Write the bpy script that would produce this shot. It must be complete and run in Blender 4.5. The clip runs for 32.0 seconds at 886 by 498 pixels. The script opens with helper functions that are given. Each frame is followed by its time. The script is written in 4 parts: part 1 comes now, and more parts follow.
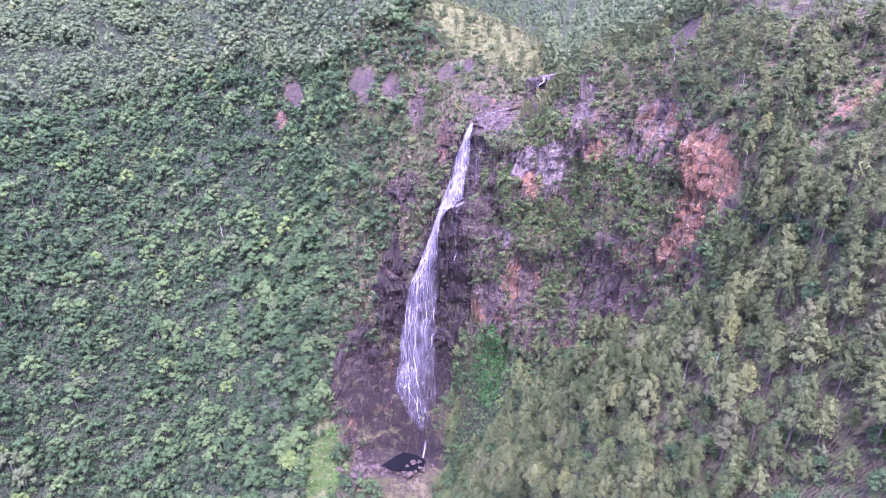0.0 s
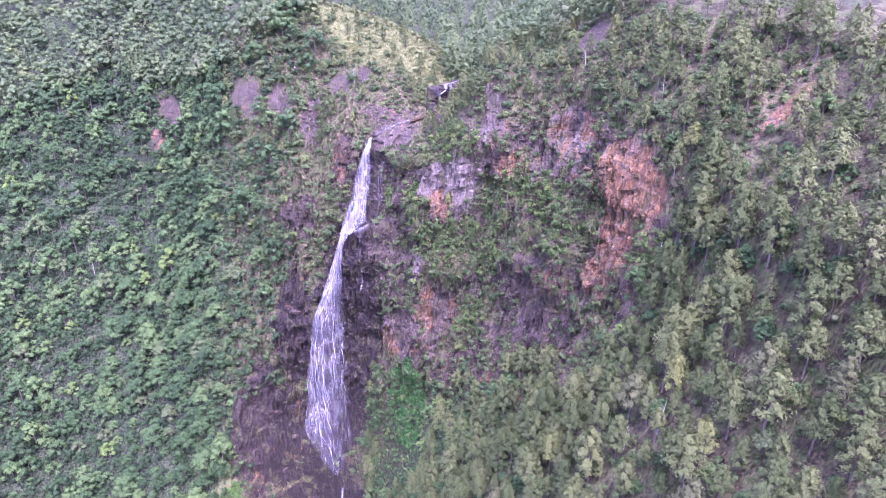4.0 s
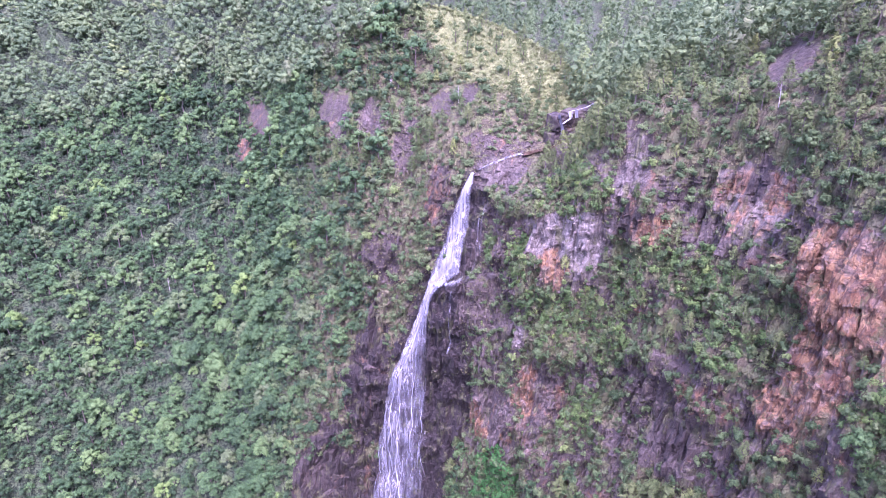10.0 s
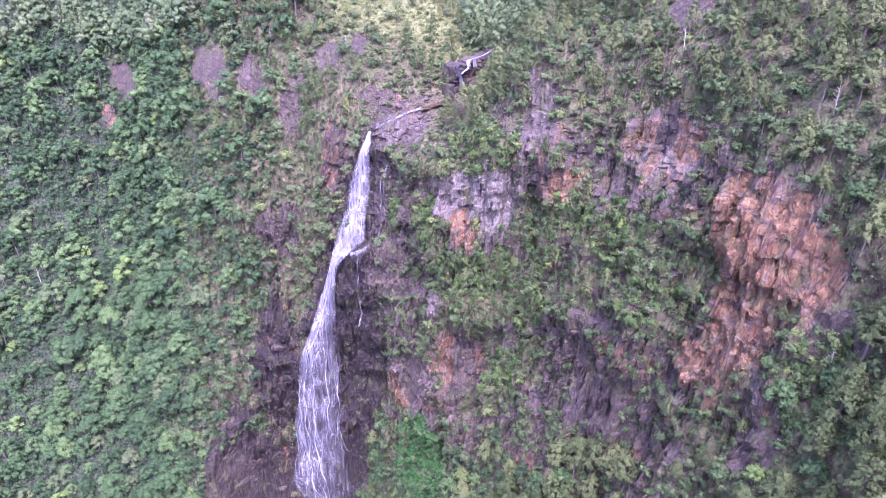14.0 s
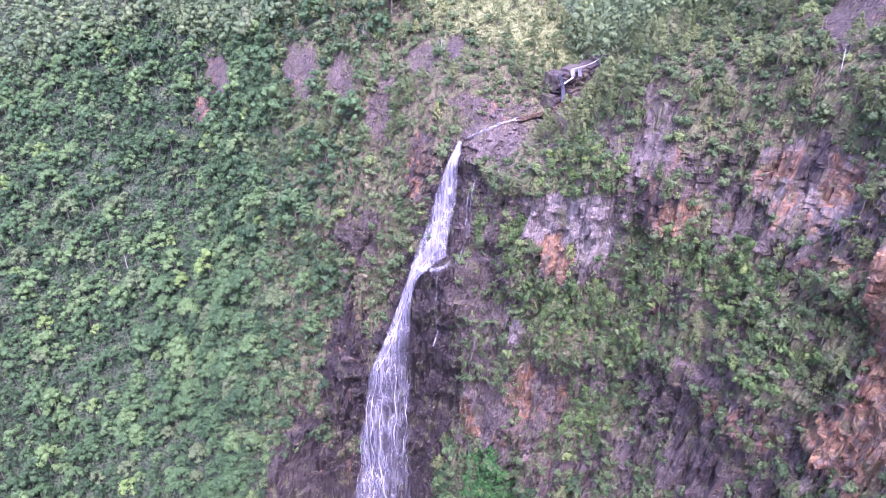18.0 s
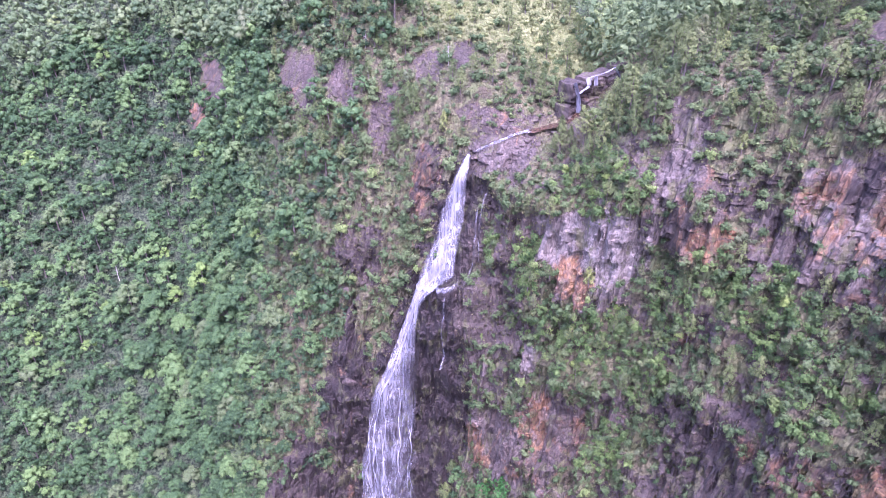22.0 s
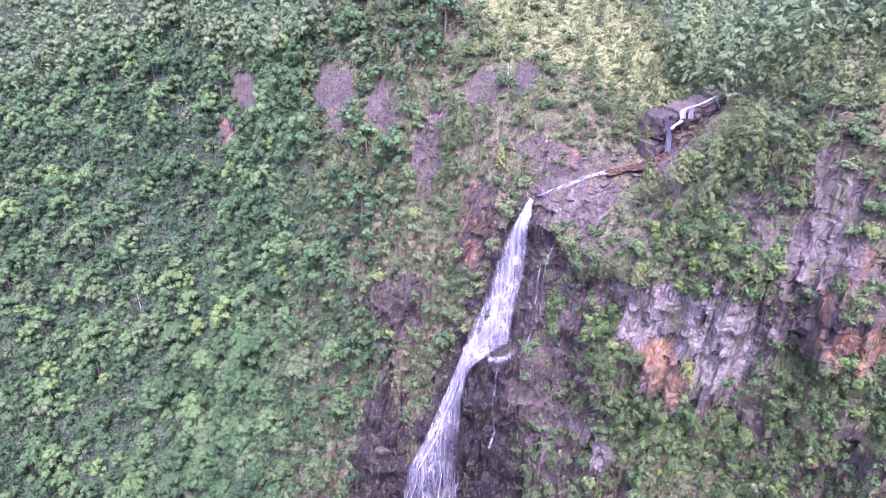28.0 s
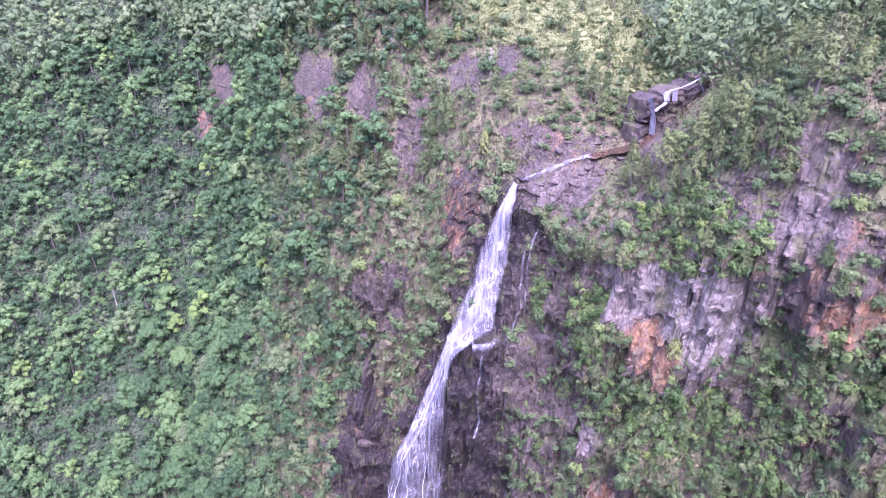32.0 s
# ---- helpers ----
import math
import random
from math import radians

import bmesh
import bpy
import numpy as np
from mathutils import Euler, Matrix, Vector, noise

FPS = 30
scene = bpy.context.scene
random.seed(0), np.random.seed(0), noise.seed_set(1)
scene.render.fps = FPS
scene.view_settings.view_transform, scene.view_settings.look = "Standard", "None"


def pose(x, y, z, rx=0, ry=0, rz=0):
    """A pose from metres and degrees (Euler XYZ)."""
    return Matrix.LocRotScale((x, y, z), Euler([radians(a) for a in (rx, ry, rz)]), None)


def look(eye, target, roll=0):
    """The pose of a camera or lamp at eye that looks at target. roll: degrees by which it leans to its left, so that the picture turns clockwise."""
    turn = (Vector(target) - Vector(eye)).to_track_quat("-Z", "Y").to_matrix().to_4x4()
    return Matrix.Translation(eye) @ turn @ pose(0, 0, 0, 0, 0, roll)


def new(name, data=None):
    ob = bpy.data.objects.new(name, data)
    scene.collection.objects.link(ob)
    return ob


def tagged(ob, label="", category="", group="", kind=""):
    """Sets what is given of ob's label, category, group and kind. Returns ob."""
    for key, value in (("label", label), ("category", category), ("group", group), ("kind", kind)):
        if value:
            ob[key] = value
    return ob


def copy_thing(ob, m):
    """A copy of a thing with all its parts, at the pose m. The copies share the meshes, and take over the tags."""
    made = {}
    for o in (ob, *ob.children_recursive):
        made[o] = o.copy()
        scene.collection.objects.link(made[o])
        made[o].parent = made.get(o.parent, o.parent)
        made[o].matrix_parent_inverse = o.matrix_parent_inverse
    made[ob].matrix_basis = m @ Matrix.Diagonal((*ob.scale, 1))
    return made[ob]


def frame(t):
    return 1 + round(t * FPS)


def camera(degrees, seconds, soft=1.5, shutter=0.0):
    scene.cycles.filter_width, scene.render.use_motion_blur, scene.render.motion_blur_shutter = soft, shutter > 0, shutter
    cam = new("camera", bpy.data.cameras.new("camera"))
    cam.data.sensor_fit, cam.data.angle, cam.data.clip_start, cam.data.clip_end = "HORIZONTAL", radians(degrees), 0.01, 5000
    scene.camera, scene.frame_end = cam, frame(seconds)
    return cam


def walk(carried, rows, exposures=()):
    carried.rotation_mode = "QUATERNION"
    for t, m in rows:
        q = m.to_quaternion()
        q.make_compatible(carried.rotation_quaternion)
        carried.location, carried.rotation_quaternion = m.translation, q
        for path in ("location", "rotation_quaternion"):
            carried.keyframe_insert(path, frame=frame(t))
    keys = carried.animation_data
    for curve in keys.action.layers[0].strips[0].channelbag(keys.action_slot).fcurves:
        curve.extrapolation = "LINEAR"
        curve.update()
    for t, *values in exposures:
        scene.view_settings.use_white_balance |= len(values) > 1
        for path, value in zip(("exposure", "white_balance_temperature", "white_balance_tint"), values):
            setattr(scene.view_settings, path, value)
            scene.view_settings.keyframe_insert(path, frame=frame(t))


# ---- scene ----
cam = camera(69.6, 32.0, soft=0.55)
METRES, EYE, TILT, LEAN, TURN = 180.0, 270.0, -24.5, 0.0, 0.0
EXPO, KELVIN, TINT = 1.62, 5100, 55
ROWS = [
    (0.0, 0.0, 0.0, 0.0, 0.0, 0.0, -0.0),
    (0.5, 0.0014, 0.0219, 0.0083, 0.31, -0.05, -0.15),
    (1.0, 0.0023, 0.0483, 0.0184, 0.88, -0.11, -0.48),
    (1.5, 0.0025, 0.074, 0.029, 1.24, -0.08, -0.65),
    (2.0, 0.0088, 0.1008, 0.0315, 0.94, 0.29, -0.73),
    (2.5, 0.0106, 0.1116, 0.0377, -3.78, 0.27, 1.64),
    (3.0, 0.0121, 0.1204, 0.0441, -7.81, -0.01, 3.69),
    (3.5, 0.0159, 0.137, 0.0503, -8.31, -0.03, 3.87),
    (5.5, 0.0374, 0.2378, 0.1006, -3.86, -0.16, 1.8),
    (6.0, 0.0414, 0.2603, 0.1086, -2.11, -0.12, 0.97),
    (6.5, 0.0431, 0.2827, 0.1182, -0.85, -0.12, 0.35),
    (7.0, 0.0444, 0.3099, 0.1295, 0.11, -0.12, -0.19),
    (7.5, 0.0453, 0.3333, 0.1397, 0.22, 0.0, -0.23),
    (8.0, 0.0463, 0.3538, 0.1499, 0.21, -0.05, -0.24),
    (8.5, 0.046, 0.376, 0.1599, 0.45, -0.1, -0.34),
    (9.0, 0.0445, 0.4024, 0.1725, 0.71, -0.2, -0.51),
    (9.5, 0.0419, 0.4294, 0.1841, 0.82, -0.23, -0.61),
    (10.0, 0.0386, 0.4591, 0.1975, 0.75, -0.12, -0.54),
    (10.5, 0.0386, 0.4796, 0.2038, -2.98, 0.07, 1.17),
    (11.0, 0.0369, 0.4951, 0.2134, -5.37, -0.0, 2.44),
    (11.5, 0.0373, 0.5075, 0.2183, -6.1, 0.04, 2.81),
    (12.0, 0.0389, 0.5179, 0.222, -6.65, 0.12, 3.06),
    (12.5, 0.04, 0.5253, 0.2244, -6.81, 0.19, 3.14),
    (13.0, 0.0408, 0.5302, 0.2256, -7.62, -0.4, 3.49),
    (13.5, 0.0408, 0.5313, 0.2262, -8.99, -5.08, 4.09),
    (14.0, 0.0376, 0.5336, 0.2319, -8.13, -5.2, 3.85),
    (14.5, 0.0371, 0.5373, 0.2331, -5.28, -5.0, 2.49),
    (15.0, 0.0358, 0.5396, 0.2328, -3.52, -4.92, 1.58),
    (15.5, 0.0349, 0.5468, 0.2346, -2.74, -4.9, 1.17),
    (17.5, 0.0321, 0.6091, 0.2575, -0.92, -5.12, 0.26),
    (18.0, 0.0309, 0.6253, 0.2631, -0.95, -5.03, 0.3),
    (18.5, 0.0292, 0.6358, 0.2659, -1.45, -4.95, 0.53),
    (19.0, 0.0276, 0.643, 0.2693, -1.85, -4.9, 0.74),
    (19.5, 0.0266, 0.6467, 0.2707, -2.27, -4.81, 0.91),
    (20.0, 0.0253, 0.6478, 0.2724, -2.83, -4.9, 1.25),
    (20.5, 0.0243, 0.6542, 0.2755, -2.77, -4.94, 1.19),
    (21.0, 0.0228, 0.6665, 0.2806, -2.19, -5.13, 0.9),
    (21.5, 0.0206, 0.6814, 0.2856, -1.36, -5.2, 0.5),
    (22.0, 0.0182, 0.6975, 0.2925, -1.02, -5.1, 0.39),
    (22.5, 0.0174, 0.7073, 0.2967, -0.79, -5.07, 0.34),
    (23.0, 0.0173, 0.7172, 0.2991, -0.83, -5.11, 0.37),
    (23.5, 0.0163, 0.7305, 0.3047, -0.4, -5.22, 0.24),
    (24.0, 0.0149, 0.7482, 0.3124, 0.47, -5.32, -0.16),
    (24.5, 0.0131, 0.7666, 0.3207, 0.95, -5.42, -0.31),
    (25.0, 0.01, 0.7883, 0.3306, 1.32, -5.51, -0.45),
    (25.5, 0.0062, 0.8103, 0.3415, 1.78, -5.57, -0.61),
    (26.0, 0.0012, 0.8356, 0.3541, 2.21, -5.48, -0.68),
    (26.5, -0.0022, 0.853, 0.3626, 2.36, -5.43, -0.66),
    (28.5, -0.0028, 0.8867, 0.3629, 2.69, -5.08, -0.89),
    (29.0, -0.0027, 0.8888, 0.3586, 2.82, -4.95, -1.08),
    (29.5, -0.0028, 0.8902, 0.3553, 2.72, -4.94, -1.1),
    (30.0, -0.003, 0.8918, 0.3507, 2.51, -4.89, -1.06),
    (30.5, -0.0033, 0.8932, 0.3471, 2.31, -4.93, -1.02),
    (31.0, -0.004, 0.8938, 0.3449, 2.09, -4.93, -0.96),
    (31.5, -0.0038, 0.8946, 0.343, 1.7, -4.89, -0.86),
    (32.0, -0.0042, 0.8957, 0.3399, 0.95, -4.9, -0.51),
]
walk(cam, [(t, pose(0, 0, EYE, TILT, LEAN, TURN) @ pose(METRES * x, METRES * y, METRES * z, 90 + pitch, roll, yaw)) for t, x, y, z, yaw, pitch, roll in ROWS],
     exposures=[(0.0, EXPO, KELVIN - 40, TINT + 12), (10.0, EXPO, KELVIN - 20, TINT + 7), (22.0, EXPO, KELVIN, TINT), (32.0, EXPO, KELVIN, TINT)])

# ---- light: a bright veiled sky with a broad soft sun ----
SUN_ELEV, SUN_AZ = radians(66), radians(172)
world = bpy.data.worlds.new("sky")
scene.world = world
world.use_nodes = True
wn = world.node_tree
wn.nodes.clear()
sky = wn.nodes.new("ShaderNodeTexSky")
sky.sky_type, sky.sun_disc = "NISHITA", False
sky.sun_elevation, sky.sun_rotation = SUN_ELEV, SUN_AZ
sky.air_density, sky.dust_density, sky.ozone_density = 1.0, 7.0, 0.6
wbg = wn.nodes.new("ShaderNodeBackground")
wbg.inputs["Strength"].default_value = 0.28
wout = wn.nodes.new("ShaderNodeOutputWorld")
wn.links.new(sky.outputs[0], wbg.inputs["Color"])
wn.links.new(wbg.outputs[0], wout.inputs["Surface"])
sun_data = bpy.data.lights.new("sun", "SUN")
sun_data.energy, sun_data.angle, sun_data.color = 1.1, radians(25), (1.0, 0.95, 0.86)
sun = new("sun", sun_data)
sun.matrix_world = look((math.sin(SUN_AZ) * 500, math.cos(SUN_AZ) * 500, 500 * math.tan(SUN_ELEV)), (0, 0, 0))


# ---- materials ----
class Nodes:
    """Short words for building a node material."""

    def __init__(self, name):
        self.mat = bpy.data.materials.new(name)
        self.mat.use_nodes = True
        self.t = self.mat.node_tree
        self.t.nodes.clear()
        self.out = self.t.nodes.new("ShaderNodeOutputMaterial")

    def put(self, socket, value):
        if hasattr(value, "is_output"):
            self.t.links.new(value, socket)
        elif isinstance(value, tuple) and len(value) == 3 and socket.type == "RGBA":
            socket.default_value = (*value, 1)
        else:
            socket.default_value = value

    def math(self, op, a, b=0.0, c=0.0):
        n = self.t.nodes.new("ShaderNodeMath")
        n.operation = op
        for s, v in zip(n.inputs, (a, b, c)):
            self.put(s, v)
        return n.outputs[0]

    def mix(self, f, a, b):
        n = self.t.nodes.new("ShaderNodeMix")
        n.data_type = "RGBA"
        self.put(n.inputs[0], f)
        self.put(n.inputs[6], a)
        self.put(n.inputs[7], b)
        return n.outputs[2]

    def step(self, v, lo, hi):
        n = self.t.nodes.new("ShaderNodeMapRange")
        n.interpolation_type = "SMOOTHSTEP"
        for s, q in zip(n.inputs, (v, lo, hi, 0.0, 1.0)):
            self.put(s, q)
        return n.outputs[0]

    def where(self, sx=1.0, sy=1.0, sz=1.0):
        n = self.t.nodes.new("ShaderNodeNewGeometry")
        m = self.t.nodes.new("ShaderNodeVectorMath")
        m.operation = "MULTIPLY"
        self.t.links.new(n.outputs["Position"], m.inputs[0])
        m.inputs[1].default_value = (sx, sy, sz)
        return m.outputs[0]

    def noise(self, vec, scale, detail=4.0, rough=0.55, warp=0.0):
        n = self.t.nodes.new("ShaderNodeTexNoise")
        self.put(n.inputs["Vector"], vec)
        n.inputs["Scale"].default_value, n.inputs["Detail"].default_value = scale, detail
        n.inputs["Roughness"].default_value, n.inputs["Distortion"].default_value = rough, warp
        return n.outputs["Fac"]

    def warped(self, vec, scale, amount):
        """A place shifted by noise, so that joints wander."""
        n = self.t.nodes.new("ShaderNodeTexNoise")
        self.put(n.inputs["Vector"], vec)
        n.inputs["Scale"].default_value, n.inputs["Detail"].default_value = scale, 3.0
        m = self.t.nodes.new("ShaderNodeVectorMath")
        m.operation = "MULTIPLY_ADD"
        self.t.links.new(n.outputs["Color"], m.inputs[0])
        m.inputs[1].default_value = (amount, amount, amount)
        self.put(m.inputs[2], vec)
        return m.outputs[0]

    def cells(self, vec, scale, edges=False):
        """Random grey of each cell, or the distance to its edge."""
        n = self.t.nodes.new("ShaderNodeTexVoronoi")
        n.feature = "DISTANCE_TO_EDGE" if edges else "F1"
        self.put(n.inputs["Vector"], vec)
        n.inputs["Scale"].default_value = scale
        if edges:
            return n.outputs["Distance"]
        q = self.t.nodes.new("ShaderNodeSeparateColor")
        self.t.links.new(n.outputs["Color"], q.inputs[0])
        return q.outputs[0]

    def attr(self, name, channel="Fac"):
        n = self.t.nodes.new("ShaderNodeAttribute")
        n.attribute_name = name
        return n.outputs[channel]

    def island(self):
        return self.t.nodes.new("ShaderNodeNewGeometry").outputs["Random Per Island"]

    def thing_random(self):
        return self.t.nodes.new("ShaderNodeObjectInfo").outputs["Random"]

    def bump(self, height, strength, distance):
        n = self.t.nodes.new("ShaderNodeBump")
        n.inputs["Strength"].default_value, n.inputs["Distance"].default_value = strength, distance
        self.put(n.inputs["Height"], height)
        return n.outputs[0]

    def surface(self, color, rough=0.8, normal=None, alpha=None, spec=0.3, translucent=None, amount=0.3):
        p = self.t.nodes.new("ShaderNodeBsdfPrincipled")
        self.put(p.inputs["Base Color"], color)
        self.put(p.inputs["Roughness"], rough)
        self.put(p.inputs["Specular IOR Level"], spec)
        if normal is not None:
            self.put(p.inputs["Normal"], normal)
        if alpha is not None:
            self.put(p.inputs["Alpha"], alpha)
        last = p.outputs[0]
        if translucent is not None:
            q = self.t.nodes.new("ShaderNodeBsdfTranslucent")
            self.put(q.inputs["Color"], translucent)
            s = self.t.nodes.new("ShaderNodeMixShader")
            s.inputs[0].default_value = amount
            self.t.links.new(last, s.inputs[1])
            self.t.links.new(q.outputs[0], s.inputs[2])
            last = s.outputs[0]
        self.t.links.new(last, self.out.inputs["Surface"])
        return self.mat


def rock_color(n, orange, tone):
    """Bare volcanic rock: jointed in columns and blocks, blotched with lichen, moss and rust."""
    column = n.warped(n.where(0.85, 0.85, 0.07), 0.7, 0.35)
    stone = n.warped(n.where(0.8, 0.8, 0.5), 0.9, 0.7)
    joint = n.cells(column, 1.0, True)
    piece = n.cells(column, 1.0)
    chip = n.cells(stone, 1.0)
    chip_edge = n.cells(stone, 1.0, True)
    grit = n.noise(n.where(1.3, 1.3, 0.8), 1.0, 5.0, 0.7, 0.4)
    flute = n.noise(n.where(0.55, 0.55, 0.06), 1.0, 5.0, 0.65, 0.4)
    block = n.noise(n.where(0.3, 0.3, 0.22), 1.0, 6.0, 0.7, 1.2)
    blotch = n.noise(n.where(), 0.13, 6.0, 0.7)
    seams = n.noise(n.where(0.09, 0.09, 0.6), 0.9, 4.0, 0.65, 0.8)
    base = n.mix(n.step(blotch, 0.38, 0.62), (0.056, 0.044, 0.038), (0.112, 0.089, 0.074))
    pale = n.mix(n.step(block, 0.35, 0.65), (0.33, 0.295, 0.26), (0.165, 0.14, 0.12))
    dark = n.mix(n.step(grit, 0.35, 0.65), (0.011, 0.009, 0.01), (0.036, 0.028, 0.027))
    rust = n.mix(n.step(block, 0.35, 0.68), (0.15, 0.072, 0.038), (0.33, 0.2, 0.095))
    wob = n.math("ADD", tone, n.math("MULTIPLY", n.math("SUBTRACT", block, 0.5), 1.1))
    col = n.mix(n.step(wob, 0.05, 0.45), dark, base)
    col = n.mix(n.step(wob, 0.6, 0.95), col, pale)
    ow = n.math("ADD", orange, n.math("MULTIPLY", n.math("SUBTRACT", n.noise(n.where(0.22, 0.22, 0.12), 0.8, 6.0, 0.65, 0.8), 0.5), 1.9))
    col = n.mix(n.math("MULTIPLY", n.step(ow, 0.32, 0.68), 0.92), col, rust)
    col = n.mix(n.math("MULTIPLY", n.step(piece, 0.5, 0.95), 0.4), col, (0.05, 0.038, 0.034))
    col = n.mix(n.math("MULTIPLY", n.step(chip, 0.55, 1.0), n.math("MULTIPLY", tone, 0.8)), col, (0.18, 0.154, 0.132))
    col = n.mix(n.math("MULTIPLY", n.step(grit, 0.5, 0.36), 0.45), col, (0.036, 0.029, 0.027))
    col = n.mix(n.math("MULTIPLY", n.step(flute, 0.54, 0.68), 0.3), col, (0.06, 0.05, 0.047))
    col = n.mix(n.math("MULTIPLY", n.step(seams, 0.58, 0.66), 0.55), col, (0.04, 0.034, 0.033))
    col = n.mix(n.math("MULTIPLY", n.step(joint, 0.11, 0.02), n.math("MULTIPLY", n.step(blotch, 0.4, 0.6), 0.45)), col, (0.03, 0.025, 0.024))
    moss = n.math("MULTIPLY", n.step(n.noise(n.where(0.2, 0.2, 0.13), 1.0, 7.0, 0.78, 0.5), 0.53, 0.6), 0.7)
    col = n.mix(moss, col, n.mix(grit, (0.055, 0.063, 0.026), (0.125, 0.125, 0.055)))
    relief = n.math("ADD", n.math("MULTIPLY", n.math("MINIMUM", joint, 0.3), 2.4), n.math("MULTIPLY", n.math("MINIMUM", chip_edge, 0.25), 1.0))
    relief = n.math("ADD", relief, n.math("ADD", n.math("MULTIPLY", grit, 1.3), n.math("ADD", n.math("MULTIPLY", piece, 0.9), seams)))
    return col, relief


def make_ground_material():
    n = Nodes("cliff_and_turf")
    rock, orange, tone = n.attr("rock"), n.attr("orange"), n.attr("tone")
    lawn = n.attr("lawn")
    col, relief = rock_color(n, orange, tone)
    turf_grain = n.noise(n.where(), 0.9, 5.0, 0.65)
    turf_patch = n.noise(n.where(), 0.06, 4.0, 0.6)
    earth = n.mix(n.step(turf_grain, 0.35, 0.65), (0.042, 0.04, 0.023), (0.105, 0.088, 0.055))
    green = n.mix(n.step(turf_patch, 0.35, 0.65), (0.075, 0.1, 0.035), (0.15, 0.14, 0.075))
    turf = n.mix(n.step(n.noise(n.where(), 0.35, 3.0), 0.42, 0.58), earth, green)
    meadow = n.mix(n.step(turf_grain, 0.3, 0.7), (0.16, 0.19, 0.075), (0.27, 0.295, 0.12))
    # leaf litter, its colour darkened for the shade under the trees
    turf = n.mix(n.attr("shaded_litter"), turf, n.mix(n.step(turf_grain, 0.4, 0.6), (0.016, 0.026, 0.014), (0.075, 0.1, 0.05)))
    turf = n.mix(lawn, turf, meadow)
    edge = n.math("ADD", rock, n.math("MULTIPLY", n.math("SUBTRACT", n.noise(n.where(0.2, 0.2, 0.3), 1.0, 6.0, 0.72, 0.6), 0.5), 1.9))
    cover = n.step(edge, 0.4, 0.52)
    color = n.mix(cover, turf, col)
    wet = n.step(tone, 0.3, 0.1)
    rough = n.math("SUBTRACT", 0.88, n.math("MULTIPLY", n.math("MULTIPLY", wet, cover), 0.25))
    return n.surface(color, rough, n.bump(n.math("ADD", relief, turf_grain), 0.8, 0.7))


def make_leaf_material(name, dark, mid, light, rare, grain=1.7):
    """Foliage: a tone for each plant, mottled with painted shade between leaves and lighter tips."""
    n = Nodes(name)
    tint = n.math("FRACT", n.math("ADD", n.attr("tint"), n.thing_random()))
    leaf = n.island()
    shade_mottle = n.noise(n.where(), grain, 4.0, 0.72, 0.3)
    col = n.mix(n.step(tint, 0.0, 0.55), dark, mid)
    col = n.mix(n.step(tint, 0.5, 0.95), col, light)
    col = n.mix(n.math("MULTIPLY", n.math("MULTIPLY", n.step(tint, 0.86, 0.88), n.step(tint, 0.93, 0.91)), 0.6), col, (0.13, 0.13, 0.085))
    col = n.mix(n.math("MULTIPLY", n.step(tint, 0.96, 0.985), 0.75), col, rare)
    col = n.mix(n.math("MULTIPLY", leaf, 0.22), col, n.mix(0.5, light, rare))
    # low noise paints dark gaps, as if shaded, between the leaves
    col = n.mix(n.math("MULTIPLY", n.step(shade_mottle, 0.5, 0.4), 0.6), col, n.mix(0.6, dark, (0.0, 0.0, 0.0)))
    col = n.mix(n.math("MULTIPLY", n.step(shade_mottle, 0.52, 0.62), 0.5), col, n.mix(0.35, light, rare))
    return n.surface(col, 0.65, n.bump(shade_mottle, 0.7, 0.5), spec=0.18, translucent=n.mix(0.4, col, light), amount=0.3)


def make_bark(name, a, b):
    n = Nodes(name)
    g = n.noise(n.where(3, 3, 0.6), 1.5, 4.0)
    return n.surface(n.mix(n.step(g, 0.3, 0.7), a, b), 0.9, n.bump(g, 0.6, 0.08))


def make_boulder(name, orange, tone):
    n = Nodes(name)
    shift = n.math("ADD", tone - 0.12, n.math("MULTIPLY", n.thing_random(), 0.24))
    col, relief = rock_color(n, orange, shift)
    return n.surface(col, 0.75, n.bump(relief, 0.6, 0.4))


def make_water_white():
    n = Nodes("falling_water")
    fine = n.noise(n.where(1.5, 1.5, 0.06), 1.0, 5.0, 0.62, 0.5)
    broad = n.noise(n.where(0.5, 0.5, 0.035), 1.0, 3.0, 0.55, 0.4)
    streak = n.math("ADD", n.math("MULTIPLY", fine, 0.6), n.math("MULTIPLY", broad, 0.4))
    a = n.step(n.math("ADD", n.attr("thick"), n.math("MULTIPLY", n.math("SUBTRACT", streak, 0.5), 1.7)), 0.12, 1.0)
    col = n.mix(n.step(streak, 0.35, 0.65), (0.19, 0.19, 0.235), (0.36, 0.36, 0.405))
    return n.surface(col, 0.5, alpha=n.math("MULTIPLY", a, 0.88), spec=0.3)


def make_pool():
    n = Nodes("pool_water")
    w = n.noise(n.where(), 1.2, 3.0)
    return n.surface((0.008, 0.009, 0.011), 0.16, n.bump(w, 0.3, 0.06), spec=0.12)


def make_stream():
    n = Nodes("stream_water")
    w = n.noise(n.where(), 1.6, 4.0)
    col = n.mix(n.step(w, 0.4, 0.62), (0.035, 0.021, 0.013), (0.09, 0.06, 0.042))
    return n.surface(col, 0.2, n.bump(w, 0.3, 0.06), spec=0.5)


